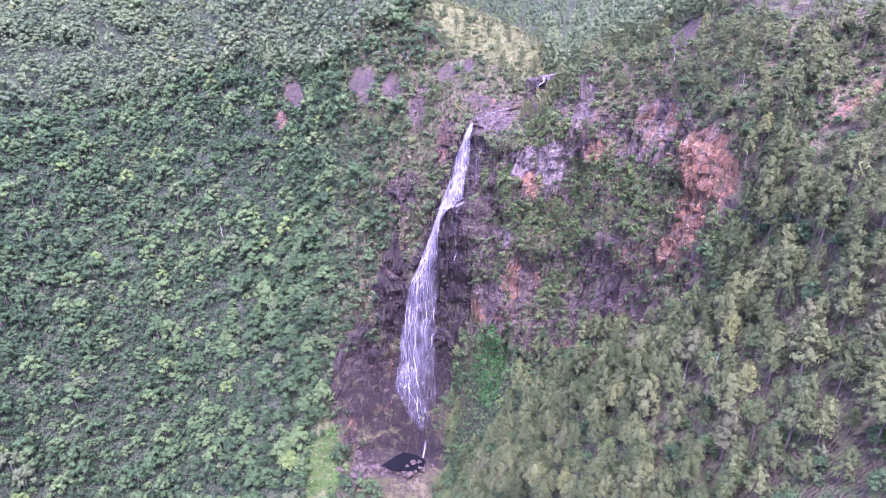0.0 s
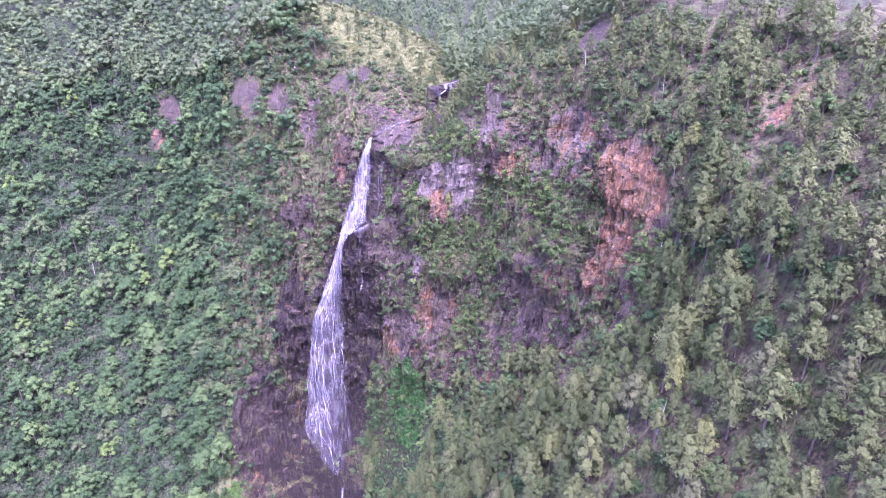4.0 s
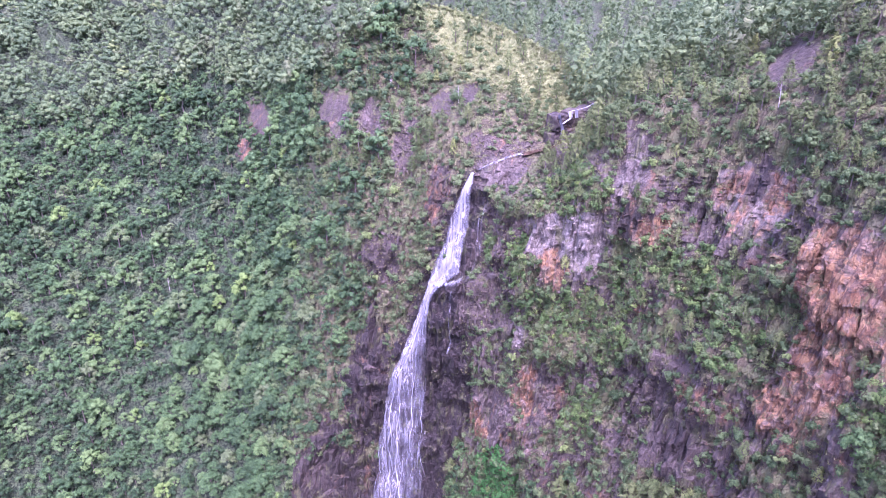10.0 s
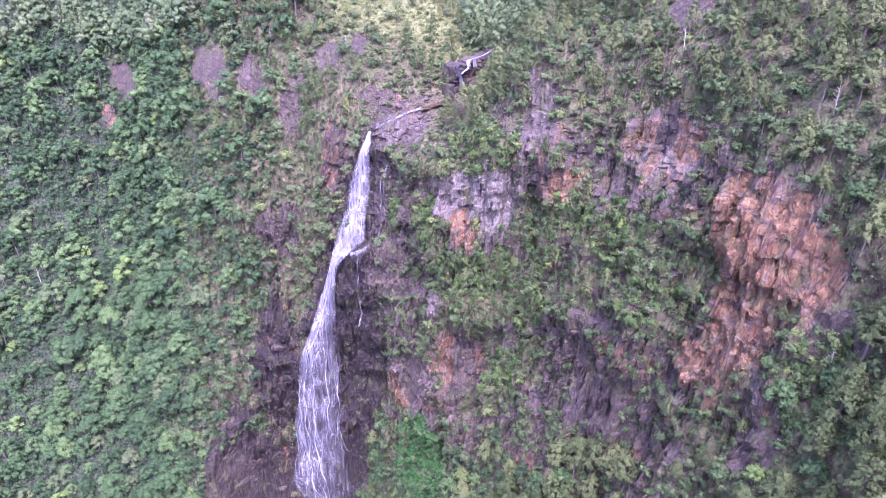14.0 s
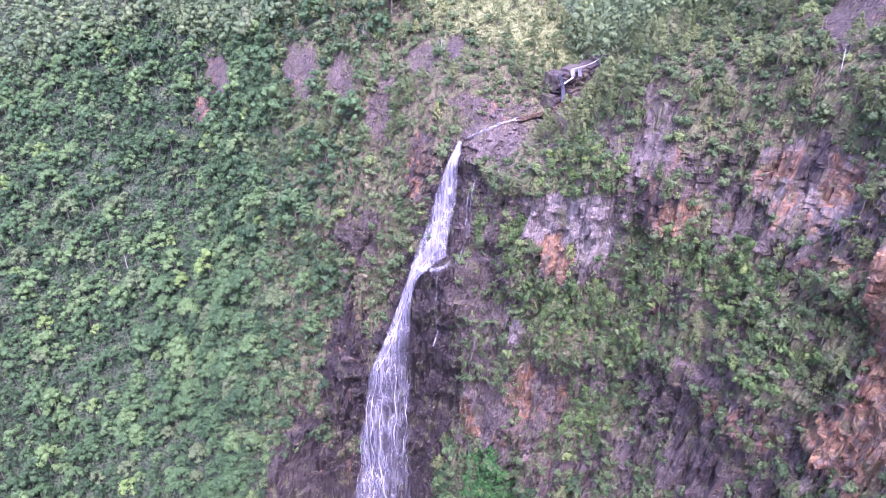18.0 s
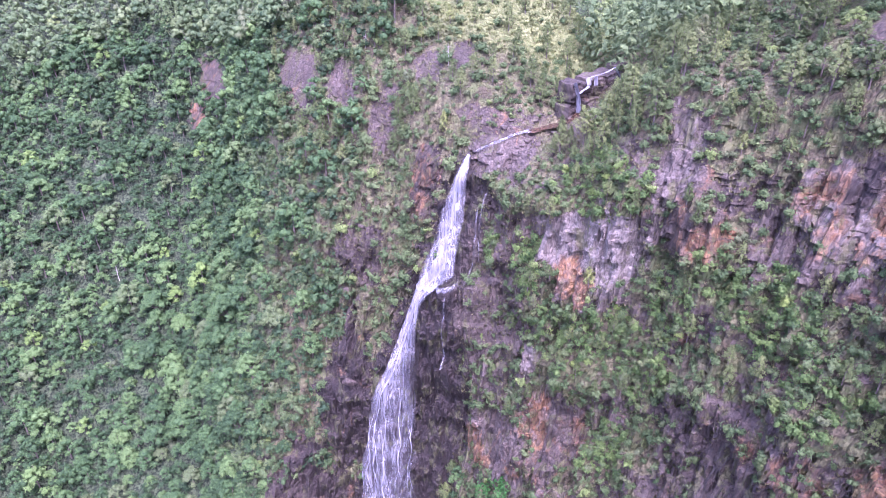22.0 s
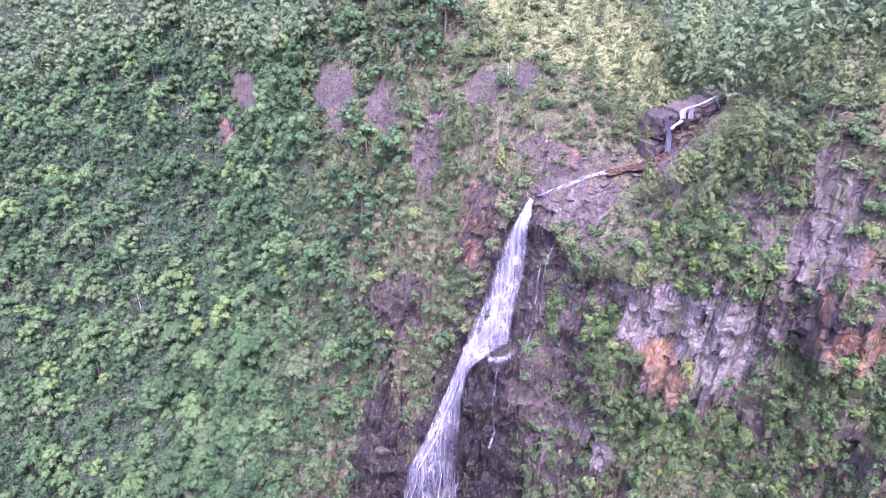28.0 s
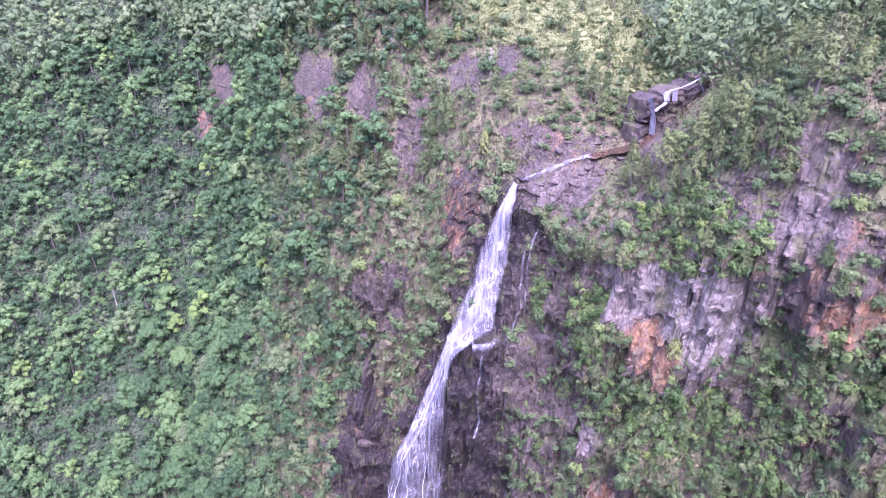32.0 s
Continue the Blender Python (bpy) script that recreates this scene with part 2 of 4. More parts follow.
M_GROUND = make_ground_material()
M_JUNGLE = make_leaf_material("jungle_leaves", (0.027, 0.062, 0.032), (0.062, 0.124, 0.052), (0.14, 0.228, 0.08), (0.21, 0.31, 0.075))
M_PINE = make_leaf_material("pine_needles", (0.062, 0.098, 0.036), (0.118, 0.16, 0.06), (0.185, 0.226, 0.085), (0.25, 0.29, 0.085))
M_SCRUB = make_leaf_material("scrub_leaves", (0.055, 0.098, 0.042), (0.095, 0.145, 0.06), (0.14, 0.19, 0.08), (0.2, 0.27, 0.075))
# undergrowth: leaf colours darkened to stand for shade between the crowns
M_SHADED_UNDER = make_leaf_material("shaded_undergrowth_leaves", (0.026, 0.055, 0.03), (0.045, 0.086, 0.04), (0.08, 0.13, 0.055), (0.12, 0.18, 0.06))
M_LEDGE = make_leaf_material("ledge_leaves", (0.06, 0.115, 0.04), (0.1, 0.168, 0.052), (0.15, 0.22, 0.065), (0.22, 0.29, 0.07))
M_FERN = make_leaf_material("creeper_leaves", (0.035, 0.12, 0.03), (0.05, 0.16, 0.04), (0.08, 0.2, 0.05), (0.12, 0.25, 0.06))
# far foliage: leaf colours lightened to stand for distant haze
M_HAZED_WOOD = make_leaf_material("hazed_hill_leaves", (0.07, 0.118, 0.058), (0.11, 0.168, 0.075), (0.16, 0.222, 0.092), (0.24, 0.295, 0.1), 1.1)
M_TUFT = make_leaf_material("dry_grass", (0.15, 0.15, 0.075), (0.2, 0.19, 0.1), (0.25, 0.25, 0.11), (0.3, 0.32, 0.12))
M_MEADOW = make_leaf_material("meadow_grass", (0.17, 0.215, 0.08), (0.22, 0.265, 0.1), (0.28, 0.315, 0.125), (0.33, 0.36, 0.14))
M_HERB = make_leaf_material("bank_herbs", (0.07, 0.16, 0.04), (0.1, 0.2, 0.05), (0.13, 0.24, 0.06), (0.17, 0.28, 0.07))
M_BARK = make_bark("bark", (0.09, 0.07, 0.06), (0.2, 0.17, 0.15))
M_DEAD = make_bark("dead_wood", (0.3, 0.27, 0.25), (0.45, 0.42, 0.4))
M_BOULDER = make_boulder("boulder_rock", 0.12, 0.48)
M_DARKROCK = make_boulder("wet_rock", 0.05, 0.3)
M_FALL = make_water_white()
M_POOL = make_pool()
M_STREAM = make_stream()
# ---- shape of the gorge ----
# Profiles out from the middle of the gorge: bearing in degrees, then distance and height of
# floor, outer floor, toe, foot of the face, lower face, rim, shelf, crest, hollow behind, far ridge.
MIDX, MIDY = -60.0, 150.0
STATIONS = []


def station(bearing, *rz):
    STATIONS.append((bearing, np.array(rz, float).reshape(-1, 2)))


station(-100, 20, 10, 60, 40, 100, 80, 130, 105, 160, 130, 190, 160, 240, 205, 300, 240, 380, 262, 900, 300)
station(-60, 20, 30, 55, 60, 90, 105, 115, 135, 135, 160, 155, 180, 195, 215, 260, 240, 340, 262, 900, 300)
station(-23, 20, 35, 50, 70, 85, 110, 110, 138, 130, 160, 148, 182, 175, 212, 230, 245, 320, 265, 900, 320)
station(-5, 20, 30, 50, 70, 82, 110, 105, 133, 125, 160, 145, 186, 160, 218, 200, 248, 280, 270, 900, 330)
station(8, 20, 25, 50, 66, 88, 108, 112, 130, 132, 156, 147, 180, 160, 220, 196, 251, 270, 272, 900, 330)
station(16, 20, 20, 50, 60, 90, 100, 118, 129, 140, 156, 154, 195, 161, 226, 192, 254, 260, 272, 900, 330)
station(22, 20, 15, 55, 56, 95, 92, 130, 122, 151, 166, 156, 210, 166, 230, 188, 253, 260, 270, 900, 325)
station(33, 20, 5, 60, 42, 102, 78, 138, 110, 150, 150, 167, 207, 178, 233, 200, 253, 270, 262, 900, 320)
station(42, 20, -2, 62, 26, 107, 62, 144, 98, 157, 150, 168, 205, 176, 226, 210, 240, 285, 252, 900, 315)
station(49, 20, -6, 67, 10, 117, 44, 146, 90, 156, 150, 165, 196, 177, 224, 225, 231, 300, 245, 900, 310)
station(55, 20, -8, 72, 0, 128, 22, 150, 78, 157, 140, 170, 192, 188, 207, 228, 218, 300, 236, 900, 308)
station(60, 20, -8, 78, -4, 138, 6, 154, 72, 160, 130, 176, 189, 205, 204, 246, 216, 300, 214, 900, 305)
station(65, 20, -8, 82, -5, 145, -1, 161, 70, 170, 138, 184, 189, 204, 209, 256, 228, 310, 217, 900, 305)
station(70, 20, -8, 82, -5, 148, 0, 163, 62, 172, 132, 188, 183, 203, 209, 262, 236, 320, 224, 900, 308)
station(76, 20, -8, 82, -5, 150, 2, 162, 60, 172, 118, 185, 160, 209, 200, 264, 244, 330, 236, 900, 312)
station(81, 20, -8, 82, -5, 148, 5, 160, 58, 172, 106, 187, 158, 216, 200, 264, 246, 335, 244, 900, 318)
station(90, 20, -8, 80, -6, 135, 6, 150, 42, 174, 100, 205, 142, 236, 188, 266, 222, 330, 250, 900, 322)
station(98, 20, -9, 80, -7, 130, 4, 150, 22, 185, 66, 258, 130, 302, 172, 332, 200, 390, 240, 900, 322)
station(104, 20, -10, 80, -8, 132, 0, 170, 28, 215, 58, 280, 108, 335, 168, 372, 206, 430, 240, 900, 320)
station(110, 20, -12, 80, -10, 132, -4, 170, 16, 213, 48, 280, 92, 345, 148, 400, 194, 470, 234, 900, 315)
station(117, 20, -13, 80, -12, 132, -9, 180, 4, 228, 38, 285, 80, 360, 130, 425, 176, 500, 222, 900, 310)
station(124, 20, -14, 80, -13, 132, -12, 185, -4, 235, 34, 300, 80, 380, 130, 450, 174, 530, 220, 900, 310)
station(144, 20, -16, 80, -15, 135, -12, 192, 0, 242, 38, 310, 86, 400, 140, 480, 186, 560, 226, 900, 310)
station(180, 20, -18, 80, -18, 130, -10, 190, 8, 250, 50, 320, 98, 400, 150, 480, 200, 560, 236, 900, 310)
station(220, 20, -18, 90, -22, 160, -28, 240, -20, 320, 30, 400, 90, 480, 150, 560, 200, 640, 240, 900, 310)

BEAR = np.array([s[0] for s in STATIONS], float)
PROF = np.array([s[1] for s in STATIONS])


def spline_weights(x, knots):
    """Index and four weights of a smooth curve through evenly or unevenly spaced knots."""
    i = np.clip(np.searchsorted(knots, x, side="right") - 1, 0, len(knots) - 2)
    h = knots[i + 1] - knots[i]
    u = (x - knots[i]) / h
    return i, h, u


def hermite(p0, p1, m0, m1, u):
    return (2 * u**3 - 3 * u**2 + 1) * p0 + (u**3 - 2 * u**2 + u) * m0 + (3 * u**2 - 2 * u**3) * p1 + (u**3 - u**2) * m1


def base_point(bearing, k):
    """Smooth distance and height of the ground for a bearing and a place k (0 to 9) along its profile."""
    bearing, k = np.broadcast_arrays(np.asarray(bearing, float), np.asarray(k, float))
    lo, hi = BEAR[0], BEAR[-1]
    ext_b = np.concatenate(([hi - 360], BEAR, [lo + 360]))
    ext_p = np.concatenate((PROF[-1:], PROF, PROF[:1]))
    slope = np.zeros_like(ext_p)
    d = (ext_p[1:] - ext_p[:-1]) / (ext_b[1:] - ext_b[:-1])[:, None, None]
    slope[1:-1] = 0.5 * (d[1:] + d[:-1])
    i, h, u = spline_weights(bearing, ext_b)
    kk = np.clip(k, 0, 8.9999)
    j = kk.astype(int)
    v = kk - j

    def row(jj):
        jj = np.clip(jj, 0, 9)
        return [hermite(ext_p[i, jj, c], ext_p[i + 1, jj, c], slope[i, jj, c] * h, slope[i + 1, jj, c] * h, u) for c in (0, 1)]

    a, b, c, e = row(j - 1), row(j), row(j + 1), row(j + 2)
    out = []
    for q in (0, 1):
        d0, d1, d2 = b[q] - a[q], c[q] - b[q], e[q] - c[q]
        lim = 0.55 * np.abs(d1)
        m0 = np.clip(0.5 * (d0 + d1), -lim * 1.6, lim * 1.6)
        m1 = np.clip(0.5 * (d1 + d2), -lim * 1.6, lim * 1.6)
        out.append(hermite(b[q], c[q], m0, m1, v))
    return out


def lattice(seed):
    return np.random.RandomState(seed).rand(64, 64, 64).astype(np.float32)


LATTICE = lattice(7)


def value_noise(x, y, z):
    """Smooth noise, 0 to 1, repeating only every 64 units."""
    x, y, z = np.broadcast_arrays(x, y, z)
    i, j, k = np.floor(x).astype(int), np.floor(y).astype(int), np.floor(z).astype(int)
    u, v, w = x - i, y - j, z - k
    u, v, w = (q * q * (3 - 2 * q) for q in (u, v, w))
    out = 0
    for di in (0, 1):
        for dj in (0, 1):
            for dk in (0, 1):
                out = out + LATTICE[(i + di) % 64, (j + dj) % 64, (k + dk) % 64] * (u if di else 1 - u) * (v if dj else 1 - v) * (w if dk else 1 - w)
    return out


def fractal(x, y, z, octaves=4):
    out, amp, total = 0, 1.0, 0.0
    for o in range(octaves):
        out = out + amp * value_noise(x * 2.0**o + 17.3 * o, y * 2.0**o + 5.1 * o, z * 2.0**o + 9.7 * o)
        total += amp
        amp *= 0.5
    return out / total


def blocks(u, v, seed):
    """Split rock: an offset from -0.5 to 0.5 for each block of a staggered stack."""
    i = np.floor(u).astype(int)
    j = np.floor(v + 7 * LATTICE[i % 64, seed, 5]).astype(int)
    return LATTICE[i % 64, j % 64, seed + 1] - 0.5


def band(x, lo, hi, soft):
    """1 between lo and hi, fading to 0 over soft."""
    return np.clip((x - lo) / soft + 0.5, 0, 1) * np.clip((hi - x) / soft + 0.5, 0, 1)


def ground_point(bearing, k):
    """The ground with its buttresses, ribs and ledges."""
    bearing, k = np.broadcast_arrays(np.asarray(bearing, float), np.asarray(k, float))
    r, z = base_point(bearing, k)
    arc = np.radians(bearing) * 170.0
    face = band(k, 2.8, 5.6, 0.8) * band(bearing, 10, 96, 10)
    calm = 1 - 0.4 * band(bearing, 63, 76, 5) * band(k, 2, 5.2, 0.6)
    big = fractal(arc / 26 + 3, z / 34, r / 90, 3) - 0.5
    ribs = fractal(arc / 5.5, z / 30 + 8, r / 60, 3) - 0.5
    fine = fractal(arc / 1.9, z / 9, r / 20 + 4, 2) - 0.5
    joint = np.abs(2 * fractal(arc / 3.2 + 40, z / 26, r / 50, 2) - 1)
    crack = np.clip(1 - joint / 0.10, 0, 1)
    steps = fractal(arc / 40, z / 6.5, 2.2 + 0 * r, 2) - 0.5
    wander = 3.0 * fractal(arc / 11 + 5, z / 11, r / 60 + 2, 2)
    push = face * calm * (14 * big + 8.0 * ribs + 1.6 * fine + 3.5 * steps + 1.2 * crack)
    crag = np.maximum(face, 0.8 * band(bearing, 74, 104, 4) * band(k, 4.4, 6.3, 0.5))
    push = push + crag * (2.6 * blocks(arc / 3.4 + wander, z / 6.5, 3) + 1.5 * blocks(arc / 1.7 + wander, z / 3.2, 11) + 1.2 * blocks(arc / 1.25 + 0.4 * wander, z / 15, 19))
    r = r + push
    drop = 157 - 1.5 * (bearing - 65.5) - z
    r = r - 5.0 * np.clip(drop / 1.6, 0, 1) * np.clip((44 - drop) / 30, 0, 1) * band(bearing, 62.6, 70.3, 1.6)
    # gullies and rolls of the wooded ground
    roll = (1 - face) * np.clip((k - 1.5) / 1.5, 0, 1)
    x, y = MIDX + r * np.cos(np.radians(bearing)), MIDY + r * np.sin(np.radians(bearing))
    wide = fractal(x / 55 + 20, y / 55 + 31, 0.5 + 0 * x, 4) - 0.5
    small = fractal(x / 6 + 2, y / 6 + 1, 0.2 + 0 * x, 2) - 0.5
    shelf = 1 - 0.82 * band(bearing, 54, 82, 6) * band(k, 4.8, 8.0, 0.6)
    grow = 1 + 1.6 * np.clip((k - 7) / 1.5, 0, 1)
    z = z + roll * shelf * (13 * grow * wide + 1.2 * small)
    return x, y, z


# ---- kinds of surface on the gorge walls ----
ZONES = []


def zone(bearing, height, half_bearing, half_height, rock, orange, tone, lean=0.0):
    """A patch of bare rock or turf: its middle, half sizes (degrees, metres), bareness, rust and brightness."""
    ZONES.append((bearing, height, half_bearing, half_height, rock, orange, tone, lean))


# round the waterfall: wet black rock, darkened further for the shaded alcove
zone(70.5, 90, 8.5, 95, 1.0, 0.0, -0.16, 0.055)
zone(66.3, 172, 3.6, 24, 1.0, 0.0, -0.1)
zone(79, 100, 4.5, 40, 0.9, 0.15, 0.02)
zone(84, 45, 8, 42, 0.85, 0.2, 0.06)
zone(88, 50, 4, 24, 0.8, 0.15, 0.22)
zone(71, 181, 2.2, 14, 1.0, 0.45, 0.15)
zone(78.5, 154, 3.8, 13, 0.75, 0.1, 0.3)
zone(78, 3, 11, 12, 0.9, 0.1, 0.1)
zone(72, 12, 6.5, 10, 1.0, 0.0, -0.05)
# dark spot painted for the shade of a small cave, no hollow cut
zone(60.4, 108, 0.6, 1.8, 1.0, 0.0, 0.0)
# the creek bed and lip
zone(63.2, 195, 3.6, 6, 0.9, 0.1, 0.68)
zone(58.2, 207, 2.2, 5, 0.9, 0.1, 0.4)
zone(65.0, 203, 4.5, 4, 0.7, 0.25, 0.4)
# dry wall beside the fall
zone(60, 150, 5.5, 40, 0.68, 0.1, 0.5)
zone(57, 112, 5.5, 18, 0.9, 0.3, 0.62)
zone(51, 128, 3.6, 20, 0.9, 0.35, 0.62)
zone(61, 104, 1.7, 8, 1.0, 0.9, 0.85)
zone(52.5, 128, 2.0, 11, 0.95, 0.85, 0.7)
zone(49.5, 128, 3.0, 14, 0.75, 0.4, 0.5)
zone(53.2, 184, 4.8, 8, 1.0, 0.2, 0.85)
zone(48.6, 187, 3.2, 13, 1.0, 0.05, 0.98)
zone(51.6, 175, 2.2, 6, 1.0, 0.75, 0.6)
zone(54.9, 148, 1.3, 5, 0.95, 0.1, 0.85)
# wall further along
zone(45.3, 213, 2.4, 14, 0.95, 0.15, 0.72)
zone(43.3, 198, 2.0, 9, 0.85, 0.4, 0.45)
zone(40.5, 196, 1.8, 8, 0.85, 0.75, 0.55)
zone(40.8, 174, 1.6, 5, 0.95, 0.45, 0.7)
zone(32.3, 213, 4.9, 10, 1.0, 0.58, 0.85)
zone(33.0, 218, 1.0, 7, 1.0, 0.05, 0.2)
zone(36, 243, 2.5, 7, 0.9, 0.2, 0.35)
zone(20.5, 207, 5.2, 17, 1.0, 0.7, 0.55)
zone(19.5, 190, 3.5, 24, 1.0, 0.9, 0.7)
zone(16.2, 205, 3.0, 12, 0.95, 0.75, 0.6)
zone(22.5, 175, 2.2, 8, 0.95, 0.7, 0.6)
zone(27, 165, 3.0, 10, 0.7, 0.4, 0.5)
zone(14, 180, 3.0, 16, 0.85, 0.15, 0.6)
zone(31.5, 150, 8.5, 14, 0.85, 0.05, 0.25)
zone(37, 150, 5, 18, 0.62, 0.1, 0.45)
zone(33, 163, 3.5, 8, 0.75, 0.4, 0.4)
zone(26, 150, 4.0, 10, 0.8, 0.35, 0.5)
zone(8.4, 234, 0.9, 10, 1.0, 1.0, 0.6)
# far outcrops on the wooded side
zone(98.6, 180, 1.9, 13, 0.74, 0.3, 0.4)
zone(100.4, 163, 1.2, 8, 0.74, 0.6, 0.5)
zone(86.1, 198, 1.6, 14, 0.74, 0.15, 0.45)
zone(81.8, 202, 2.2, 9, 0.74, 0.2, 0.4)
zone(88.0, 203, 1.8, 8, 0.74, 0.25, 0.45)
zone(77.0, 195, 1.9, 11, 0.74, 0.15, 0.45)
zone(73, 212, 2.0, 5, 0.8, 0.2, 0.4)
zone(70, 217, 1.2, 5, 0.85, 0.2, 0.3)


GREEN = [(50.5, 160, 5.0, 10), (46.5, 166, 3.0, 6), (56.8, 171, 2.2, 8), (53.0, 195, 3.5, 4), (42.5, 178, 2.8, 9), (39.6, 190, 2.0, 6), (43.6, 160, 3.0, 9),
         (33.7, 189, 3.5, 8), (28.6, 182, 3.0, 8), (12.5, 188, 3.0, 10), (44.5, 131, 2.5, 9), (62.3, 168, 0.9, 6), (50.6, 204, 2.8, 4.5), (47.6, 202, 1.4, 4)]


def greenness(bearing, x, y, z):
    """1 on the ledges that are thick with green shrubs."""
    ragged = 0.9 * (fractal(x / 7 + 3, y / 7, z / 5, 3) - 0.5)
    out = 0.0 * z
    for b0, z0, hb, hz in GREEN:
        out = np.maximum(out, np.clip((1.1 - np.hypot((bearing - b0) / hb, (z - z0) / hz) - ragged) / 0.45, 0, 1))
    return out


def surface_of(bearing, k, x, y, z):
    """Bareness, rust, brightness and meadow of the ground at given places."""
    face = band(k, 3.0, 5.7, 0.7) * band(bearing, 8, 66, 6)
    patch = fractal(x / 13, y / 13, z / 10, 4)
    rock = face * np.clip((patch - 0.44) * 4.5, 0, 0.75)
    orange = 0.12 + 0.35 * np.clip((fractal(x / 22 + 9, y / 22, z / 22, 3) - 0.5) * 4, 0, 1)
    tone = 0.32 + 0.5 * fractal(x / 30, y / 30 + 7, z / 22, 3)
    ragged = 0.9 * (fractal(x / 8, y / 8, z / 6, 4) - 0.5)
    for b0, z0, hb, hz, rk, orr, tn, lean in ZONES:
        d = np.hypot((bearing - b0 + lean * (z - z0)) / hb, (z - z0) / hz) + ragged
        on = np.clip((1.15 - d) / 0.55, 0, 1)
        near = on * np.clip((k - 1.55) / 0.2, 0, 1)
        rock = np.maximum(rock, rk * near)
        orange = orange * (1 - near) + orr * near
        tone = tone * (1 - near) + tn * near
    rock = rock * (1 - 0.9 * greenness(bearing, x, y, z))
    hill = band(bearing, 59, 79, 3) * np.clip((k - 6.28 - 0.07 * np.maximum(0, bearing - 72)) / 0.2, 0, 1) * band(k, 6.0, 7.4, 0.3) * np.clip((fractal(x / 20, y / 20, 0.3 + 0 * z, 3) - 0.2) * 5, 0, 1)
    pool_side = np.clip(1.15 - np.hypot((x + 68) / 9, (y - 276) / 20), 0, 0.25) * 4
    lawn = np.clip(np.maximum(hill, 0.6 * pool_side), 0, 1)
    return rock, orange, tone, lawn


def sheet_mesh(name, verts, quads, mats, smooth=True, floats=(), slots=None, normals=None):
    """A mesh from arrays of points and four-cornered faces."""
    me = bpy.data.meshes.new(name)
    verts, quads = np.asarray(verts, np.float32), np.asarray(quads, np.int32)
    me.vertices.add(len(verts))
    me.vertices.foreach_set("co", verts.ravel())
    me.loops.add(quads.size)
    me.loops.foreach_set("vertex_index", quads.ravel())
    me.polygons.add(len(quads))
    me.polygons.foreach_set("loop_start", np.arange(0, quads.size, quads.shape[1], dtype=np.int32))
    for m in mats:
        me.materials.append(m)
    if slots is not None:
        me.polygons.foreach_set("material_index", np.asarray(slots, np.int32))
    me.update(calc_edges=True)
    me.polygons.foreach_set("use_smooth", np.full(len(quads), smooth))
    for key, values in floats:
        a = me.attributes.new(key, "FLOAT", "POINT")
        a.data.foreach_set("value", np.asarray(values, np.float32))
    me.update()
    if normals is not None:
        me.normals_split_custom_set_from_vertices(np.asarray(normals, np.float32))
    return me


def grid_quads(rows, cols):
    i = np.arange((rows - 1) * cols).reshape(rows - 1, cols)[:, : cols - 1].ravel()
    return np.stack([i, i + 1, i + cols + 1, i + cols], 1)


COLS = np.concatenate([np.arange(-140, -30, 5.0), np.arange(-30, 5, 1.0), np.arange(5, 84, 0.22), np.arange(84, 100, 0.35), np.arange(100, 150, 0.7), np.arange(150, 220.1, 5.0)])
ROWK = np.concatenate([np.linspace(0, 2, 24, endpoint=False), np.linspace(2, 2.8, 40, endpoint=False), np.linspace(2.8, 5.7, 310, endpoint=False), np.linspace(5.7, 6, 16, endpoint=False), np.linspace(6, 7.2, 70, endpoint=False), np.linspace(7.2, 9, 60)])


def build_ground():
    b, k = np.meshgrid(COLS, ROWK)
    x, y, z = ground_point(b, k)
    rock, orange, tone, lawn = surface_of(b, k, x, y, z)
    shaded_litter = np.clip(np.maximum(band(b, 91, 160, 8) * (k > 1.4), 0.8 * band(k, 7.3, 9.5, 0.3)), 0, 1) * (lawn < 0.3)
    shaded_litter = np.maximum(shaded_litter, 0.6 * band(b, -60, 60, 8) * band(k, 0, 3.2, 0.4))
    shaded_litter = np.where(((b < -30) | (b > 140) | (k < 1.2)) & (lawn < 0.3), np.maximum(shaded_litter, 0.95), shaded_litter)
    far = np.radians(COLS)
    hole = (np.full_like(COLS, MIDX), np.full_like(COLS, MIDY), np.full_like(COLS, 5.0))
    rim = (MIDX + 4500 * np.cos(far), MIDY + 4500 * np.sin(far), np.full_like(COLS, 330.0))
    pts = [np.vstack([h, g, r]) for h, g, r in zip(hole, (x, y, z), rim)]
    verts = np.stack([p.ravel() for p in pts], 1)
    pad = lambda a: np.vstack([a[:1], a, a[-1:]]).ravel()
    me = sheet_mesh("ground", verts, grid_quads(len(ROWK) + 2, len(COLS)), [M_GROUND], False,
                    [("rock", pad(rock)), ("orange", pad(orange)), ("tone", pad(tone)), ("lawn", pad(lawn)), ("shaded_litter", pad(shaded_litter))])
    return tagged(new("ground", me), "steep gorge of streaked volcanic cliffs, turf ledges and wooded slopes", "ground", kind="structure")


ground = build_ground()


def face_place(bearing, height, lo=1.6, hi=6.4):
    """k and distance where the ground reaches a height on a bearing."""
    k = np.linspace(lo, hi, 130)
    x, y, z = ground_point(np.full_like(k, bearing), k)
    i = max(1, int(np.argmax(z >= height))) if (z >= height).any() else len(k) - 1
    u = min(1.0, max(0.0, (height - z[i - 1]) / (z[i] - z[i - 1] + 1e-6)))
    r = np.hypot(x - MIDX, y - MIDY)
    return k[i - 1] + u * (k[i] - k[i - 1]), float(min(r[i - 1], r[i]))


